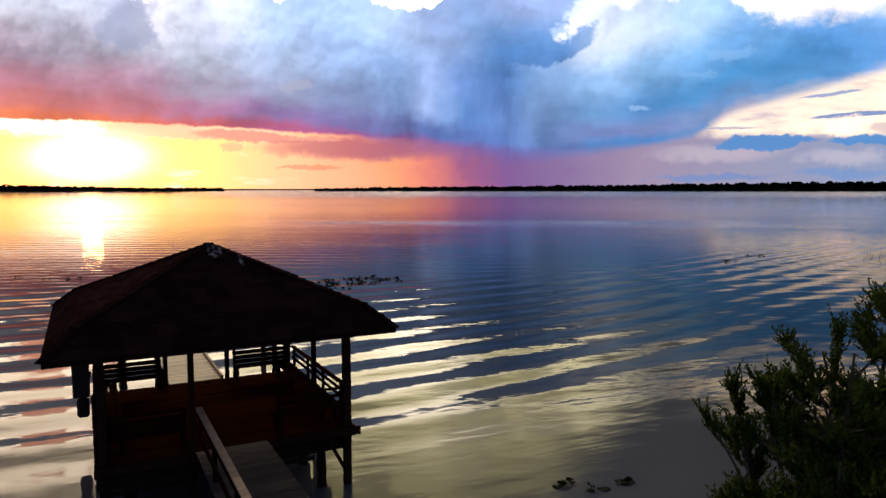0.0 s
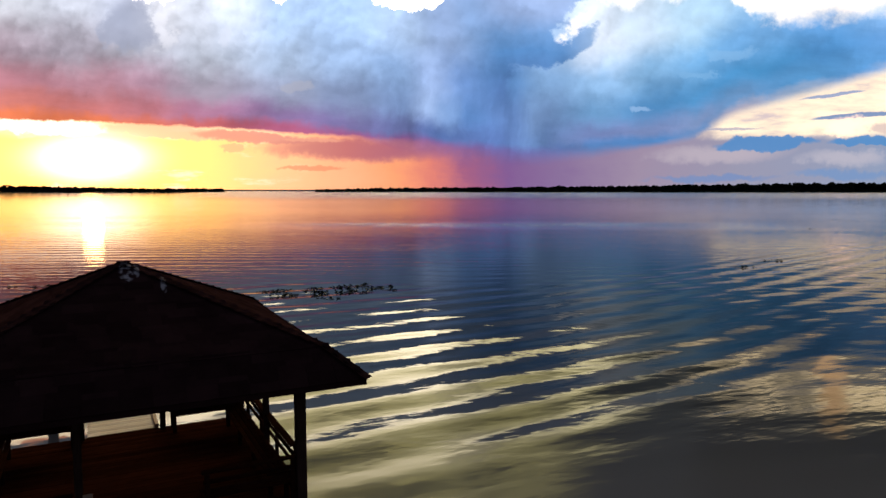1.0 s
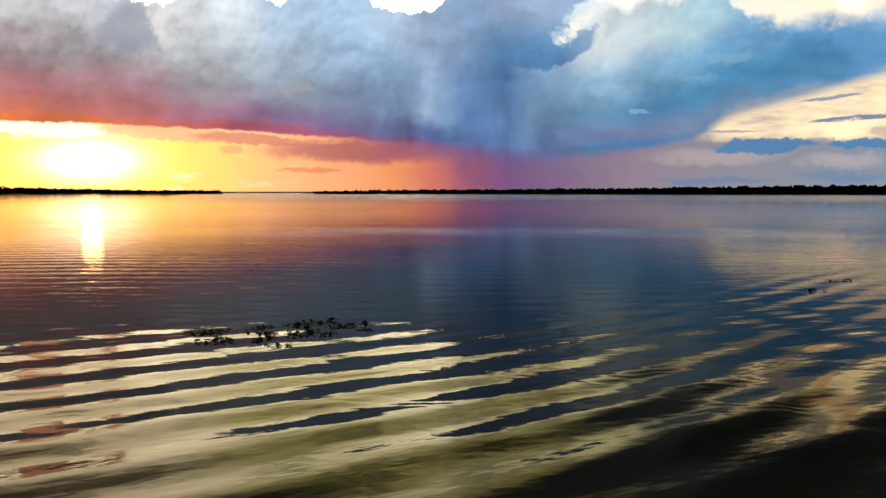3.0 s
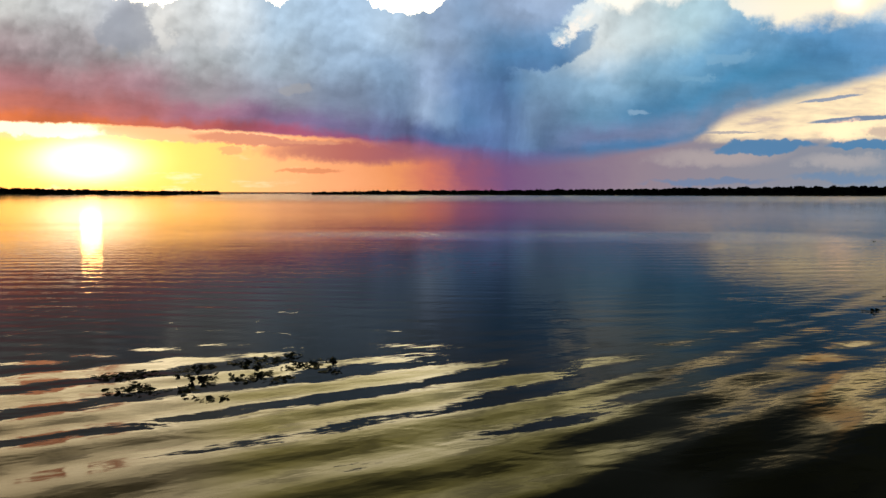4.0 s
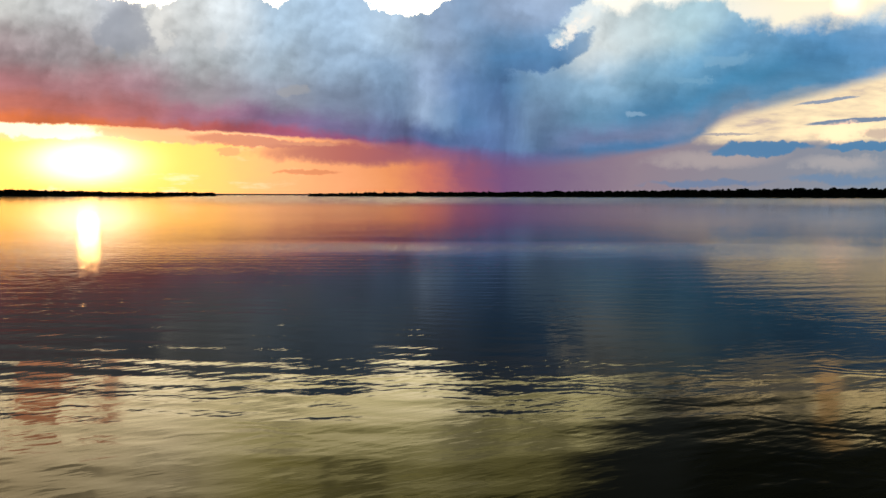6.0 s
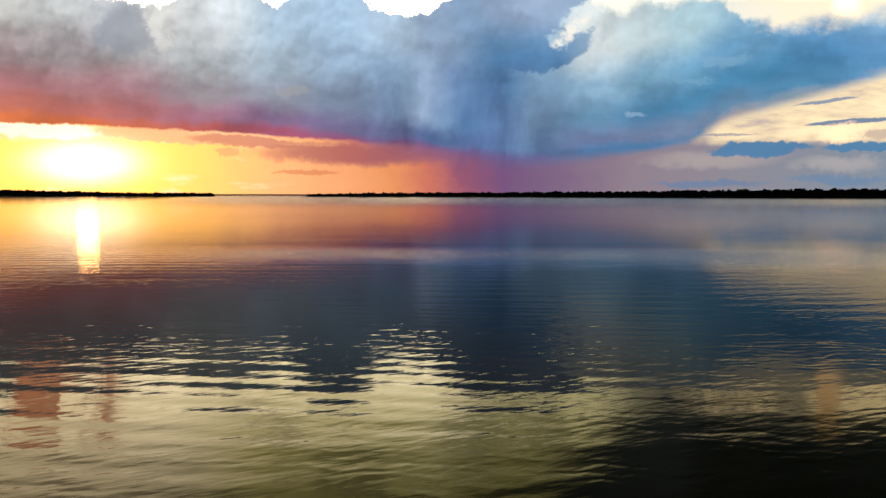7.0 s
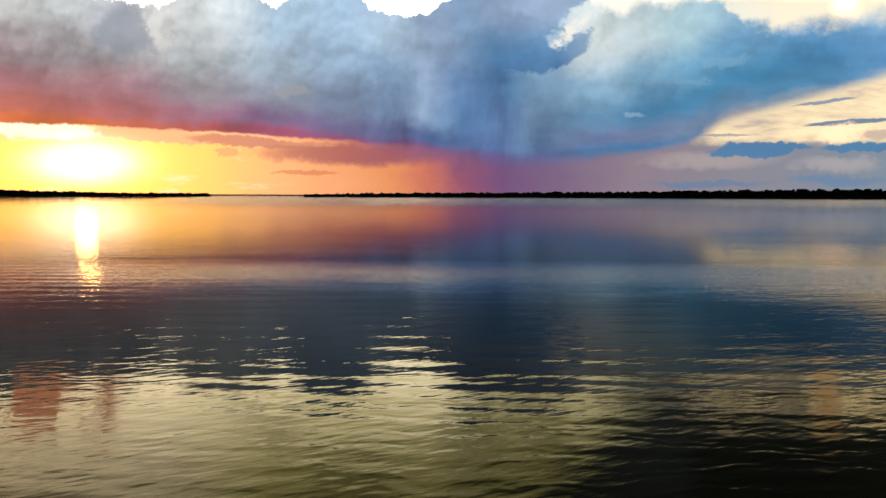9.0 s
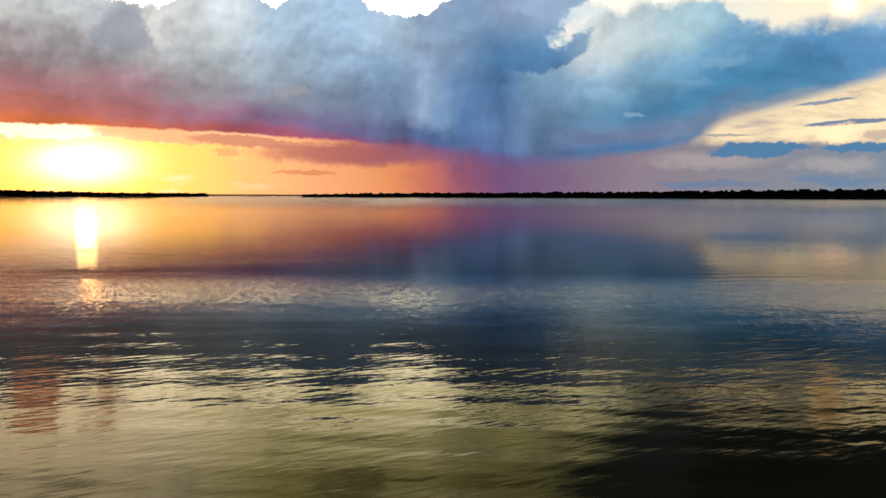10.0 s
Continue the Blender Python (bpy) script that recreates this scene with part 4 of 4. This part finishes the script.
# ---------------------------------------------------------------- plants


def leaf_card(rnd, p, d, size, verts, faces, wide=0.23):
    """One pointed leaf, folded along its rib: four triangles."""
    d = d.normalized()
    side = d.cross(Vector((rnd.uniform(-1, 1), rnd.uniform(-1, 1), rnd.uniform(-1, 1)))).normalized() * size * wide
    up = d.cross(side).normalized() * size * 0.10
    i = len(verts)
    verts += [p, p + d * size * 0.5 + side + up, p + d * size, p + d * size * 0.5 - side + up, p + d * size * 0.45]
    faces += [(i, i + 1, i + 4), (i + 1, i + 2, i + 4), (i + 2, i + 3, i + 4), (i + 3, i, i + 4)]


def tree(name, base, height, spread, seed, label, leaf=0.055, sprigs=330, lean=(0, 0)):
    """A many-stemmed shore tree: trunk, limbs and a ragged crown of small leaves."""
    rnd = random.Random(seed)
    ob = thing(name, Matrix.Translation(base), label, "tree")
    top = height * 0.45
    bm = bmesh.new()
    tube(bm, [(0, 0, -0.3), (0.05, 0.03, top * 0.5), (lean[0] * 0.3, lean[1] * 0.3, top)], [0.16, 0.12, 0.09], 10, 0.05)
    part("trunk", bm, M_BARK, ob)
    verts, faces = [], []
    tips = []
    for k in range(19):
        a = k * 2.4 + rnd.uniform(-0.4, 0.4)
        s = Vector((lean[0] * 0.2, lean[1] * 0.2, top * rnd.uniform(0.35, 1.0)))
        out = spread * rnd.uniform(0.45, 1.0)
        e = Vector((math.cos(a) * out + lean[0], math.sin(a) * out + lean[1], height * rnd.uniform(0.55, 0.98) - 0.22 * out))
        if k < 3:
            e = Vector((lean[0] + rnd.uniform(-0.4, 0.4), lean[1] + rnd.uniform(-0.4, 0.4), height * (0.94 + 0.03 * k)))
        mid = s.lerp(e, 0.5) + Vector((rnd.uniform(-0.2, 0.2), rnd.uniform(-0.2, 0.2), 0.25))
        limbs = bmesh.new()
        tube(limbs, [s, mid, e], [0.055, 0.036, 0.012], 6)
        for j in range(12):
            f = rnd.uniform(0.35, 1.0)
            b = s.lerp(mid, f * 2) if f < 0.5 else mid.lerp(e, f * 2 - 1)
            d = Vector((rnd.gauss(0, 1), rnd.gauss(0, 1), rnd.uniform(0.0, 1.5))).normalized()
            t = b + d * rnd.uniform(0.25, 0.6)
            tube(limbs, [b, b.lerp(t, 0.5) + Vector((0, 0, 0.04)), t], [0.016, 0.011, 0.004], 5)
            tips.append((b, t))
        part("limb", limbs, M_BARK, ob)
    for b, t in tips:
        for q in range(sprigs // 30):
            f = rnd.uniform(0.3, 1.0) ** 0.7
            c = b.lerp(t, f)
            d = ((t - b).normalized() + Vector((rnd.gauss(0, 0.45), rnd.gauss(0, 0.45), rnd.gauss(0.7, 0.4)))).normalized()
            length = rnd.uniform(0.14, 0.36)
            for w in range(20):
                g = w / 20
                p = c + d * length * g
                ld = (d * 1.1 + Vector((rnd.gauss(0, 0.5), rnd.gauss(0, 0.5), rnd.gauss(0.15, 0.4))))
                leaf_card(rnd, p, ld, leaf * rnd.uniform(0.7, 1.25), verts, faces)
    crown = mesh_object("crown", [v[:] for v in verts], faces, M_LEAF)
    crown.parent = ob
    return ob


tree("shore_tree", (4.2, 7.05, 0.1), 5.95, 1.15, 11, "broad olive green shore tree with open ragged crown and gaps", leaf=0.052, sprigs=600, lean=(-0.1, 0.0))
tree("shore_tree", (5.1, 7.9, 0.1), 6.45, 0.95, 23, "taller dark green shore tree with dense leafy crown", leaf=0.052, sprigs=600, lean=(0.1, 0.0))
tree("shore_tree", (3.8, 6.2, 0.2), 4.6, 1.05, 31, "low bushy dark green shore tree at the water edge", leaf=0.052, sprigs=600)


def lily_clump(name, x, y, rnd, size, label, count=16):
    """Leaves of a water lily: some flat on the water, some standing out of it."""
    ob = thing(name, pose(x, y, 0), label, "water lily", "water lilies on the lake")
    for k in range(count):
        bm = bmesh.new()
        r = rnd.uniform(0.095, 0.165)
        a, out = rnd.uniform(0, 6.28), size * math.sqrt(rnd.random())
        lift = rnd.choice((0.012, 0.014, 0.016, 0.045, 0.07, 0.1))
        ring = []
        c = bm.verts.new((0, 0, -0.25 * r if lift > 0.05 else 0.0))
        for i in range(11):
            t = 0.35 + (6.28 - 0.7) * i / 10
            ring.append(bm.verts.new((r * math.cos(t), r * 0.9 * math.sin(t), rnd.uniform(-0.012, 0.012))))
        for i in range(10):
            bm.faces.new((c, ring[i], ring[i + 1]))
        tilt = rnd.uniform(8, 38) if lift > 0.05 else rnd.uniform(0, 2)
        bmesh.ops.solidify(bm, geom=bm.faces[:], thickness=0.006)
        m = pose(out * math.cos(a) * 1.5, out * math.sin(a) * 0.8, lift, tilt, rnd.uniform(-20, 20) if lift > 0.05 else 0, rnd.uniform(0, 360))
        bmesh.ops.transform(bm, matrix=m, verts=bm.verts)
        leaf = part("leaf", bm, M_PAD, ob)
        if lift > 0.05:
            bm = bmesh.new()
            tube(bm, [(m.translation.x, m.translation.y, -0.15), m.translation], [0.009, 0.007], 5)
            part("stem", bm, M_PAD, leaf)
    return ob


rnd = random.Random(77)
LILIES = [(-13.4, 56.5), (-12.5, 56.9), (-12.0, 55.6), (-11.3, 54.9), (-10.6, 54.2), (-10.2, 57.4), (-9.4, 58.0), (-8.4, 53.4), (-8.9, 55.5),
          (-7.9, 59.2), (-7.2, 58.2), (-6.6, 57.0), (-6.2, 58.9), (-5.9, 55.8), (-5.0, 58.6), (-4.4, 59.2), (-3.6, 57.2), (-7.4, 56.2), (-9.8, 56.4), (-11.6, 57.0), (-9.0, 54.4), (-6.9, 59.6)]
for x, y in LILIES:
    for k in range(2):
        lily_clump("water_lily", x + k * rnd.uniform(-0.9, 0.9), y + k * rnd.uniform(-0.9, 0.9), rnd, 0.42, "dark green water lily leaves standing in a loose patch", 9)
for x, y in ((-34.4, 59.5), (-36.6, 59.8), (-32.0, 59.2), (29.7, 73.0), (30.8, 73.3), (35.4, 79.4), (36.6, 79.6), (73.0, 141.0)):
    lily_clump("water_lily", x, y, rnd, 0.5, "small lone clump of dark water lily leaves", 9)
for x, y in ((3.2, 17.4), (4.0, 17.1), (4.9, 17.6)):
    lily_clump("water_lily", x, y, rnd, 0.22, "few dark leaves floating near the bank", 5)


def reeds(name, x, y, w, d, h, count, seed, label):
    rnd = random.Random(seed)
    verts, faces = [], []
    for k in range(count):
        px, py = rnd.uniform(-w, w), rnd.uniform(-d, d)
        t = rnd.uniform(0.5, 1.0) * h
        lean = Vector((rnd.gauss(0, 0.12), rnd.gauss(0, 0.12), 1)) * t
        s = Vector((math.cos(k), math.sin(k), 0)) * 0.011
        b = Vector((px, py, -0.3))
        i = len(verts)
        o = Vector((-s.y, s.x, 0))
        verts += [b + s, b + o, b - s, b + lean * 0.6 + s * 0.8, b + lean * 0.6 + o * 0.8, b + lean * 0.6 - s * 0.8, b + lean * 1.1 + Vector((rnd.gauss(0, 0.1), 0, 0))]
        faces += [(i, i + 1, i + 4, i + 3), (i + 1, i + 2, i + 5, i + 4), (i + 2, i, i + 3, i + 5), (i + 3, i + 4, i + 6), (i + 4, i + 5, i + 6), (i + 5, i + 3, i + 6)]
    ob = mesh_object(name, [v[:] for v in verts], faces, M_STEM)
    ob.location = (x, y, 0)
    tagged(ob, label, "reeds", kind="stuff")


reeds("reeds", 50.5, 77.0, 3.2, 1.0, 1.3, 90, 3, "thin dry reeds standing in the lake")
reeds("reeds", 16.2, 22.5, 2.1, 1.4, 1.5, 260, 4, "dense thin reeds at the water edge")
reeds("reeds", 10.6, 12.0, 3.0, 1.6, 1.0, 260, 5, "dark reeds below the shore trees")

# a lone stake far out
bm = bmesh.new()
tube(bm, [(0, 0, -1), (0.05, 0, 2.4)], [0.35, 0.3], 8)
stake = part("stake", bm, M_PILE)
stake.location = (333, 520, 0)
tagged(stake, "lone dark timber stake standing far out in the lake", "stake")

# ---------------------------------------------------------------- shingles


def shingle_mesh(length, depth=0.30, thick=0.012):
    bm = bmesh.new()
    box(bm, (0, 0, thick / 2), (length, depth, thick))
    for v in bm.verts:
        if v.co.y < 0 and v.co.z > thick / 2:
            v.co.z += 0.006
    me = bpy.data.meshes.new("shingle")
    bmesh.ops.recalc_face_normals(bm, faces=bm.faces)
    bm.to_mesh(me)
    bm.free()
    me.materials.append(M_SHINGLE)
    return me


def shingles():
    rnd = random.Random(12)
    me = shingle_mesh(1.0)
    verts, faces = [], []
    mv = [v.co.copy() for v in me.vertices]
    mf = [tuple(p.vertices) for p in me.polygons]
    made = 0
    for k in (0, 1, 2, 3):
        turn = Matrix.Rotation(k * math.pi / 2, 4, "Z")
        for w0, z0, w1, z1 in ((W_EAVE, EAVE, W_BEND, BEND), (W_BEND, BEND, 0.0, PEAK)):
            run, lift = w0 - w1, z1 - z0
            length = math.hypot(run, lift)
            tilt = math.atan2(lift, run)
            rows = max(2, round(length / 0.20))
            for i in range(rows):
                f = (i + 0.55) / rows
                v, z = -(w0 - run * f), z0 + lift * f
                half = w0 - run * (i + 0.25) / rows
                u = -half
                first = rnd.uniform(0.25, 0.6)
                while u < half - 0.03:
                    size = min(first if u <= -half else 0.52, half - u)
                    m = turn @ Matrix.Translation((u + size / 2, v, z)) @ Matrix.Rotation(tilt + radians(1.2), 4, "X") @ Matrix.Translation((0, 0, 0.002 + rnd.uniform(0, 0.004))) @ Matrix.Diagonal((size - 0.007, 1, 1, 1))
                    near = (k == 0 and -1.5 < u + size / 2 < 4) or (k == 1 and u + size / 2 < -1.2)
                    if near and made < 300:
                        piece("shingle", me, ROOF, m)
                        made += 1
                    else:
                        o = len(verts)
                        verts += [(m @ c)[:] for c in mv]
                        faces += [tuple(o + q for q in p) for p in mf]
                    u += size
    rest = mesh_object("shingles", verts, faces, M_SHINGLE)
    rest.parent = ROOF
    rest["kind"] = "stuff"
    # caps along the four hips
    cap = shingle_mesh(0.24, 0.30, 0.014)
    for k in range(4):
        turn = Matrix.Rotation(k * math.pi / 2, 4, "Z")
        for w0, z0, w1, z1 in ((W_EAVE, EAVE, W_BEND, BEND), (W_BEND, BEND, 0.0, PEAK)):
            a, b = Vector((w0, -w0, z0)), Vector((w1, -w1, z1))
            n = round((b - a).length / 0.2)
            q = (b - a).to_track_quat("Y", "Z").to_matrix().to_4x4()
            for i in range(n):
                p = a.lerp(b, (i + 0.5) / n)
                piece("hip_cap", cap, ROOF, turn @ Matrix.Translation(p + Vector((0, 0, 0.012))) @ q)


shingles()
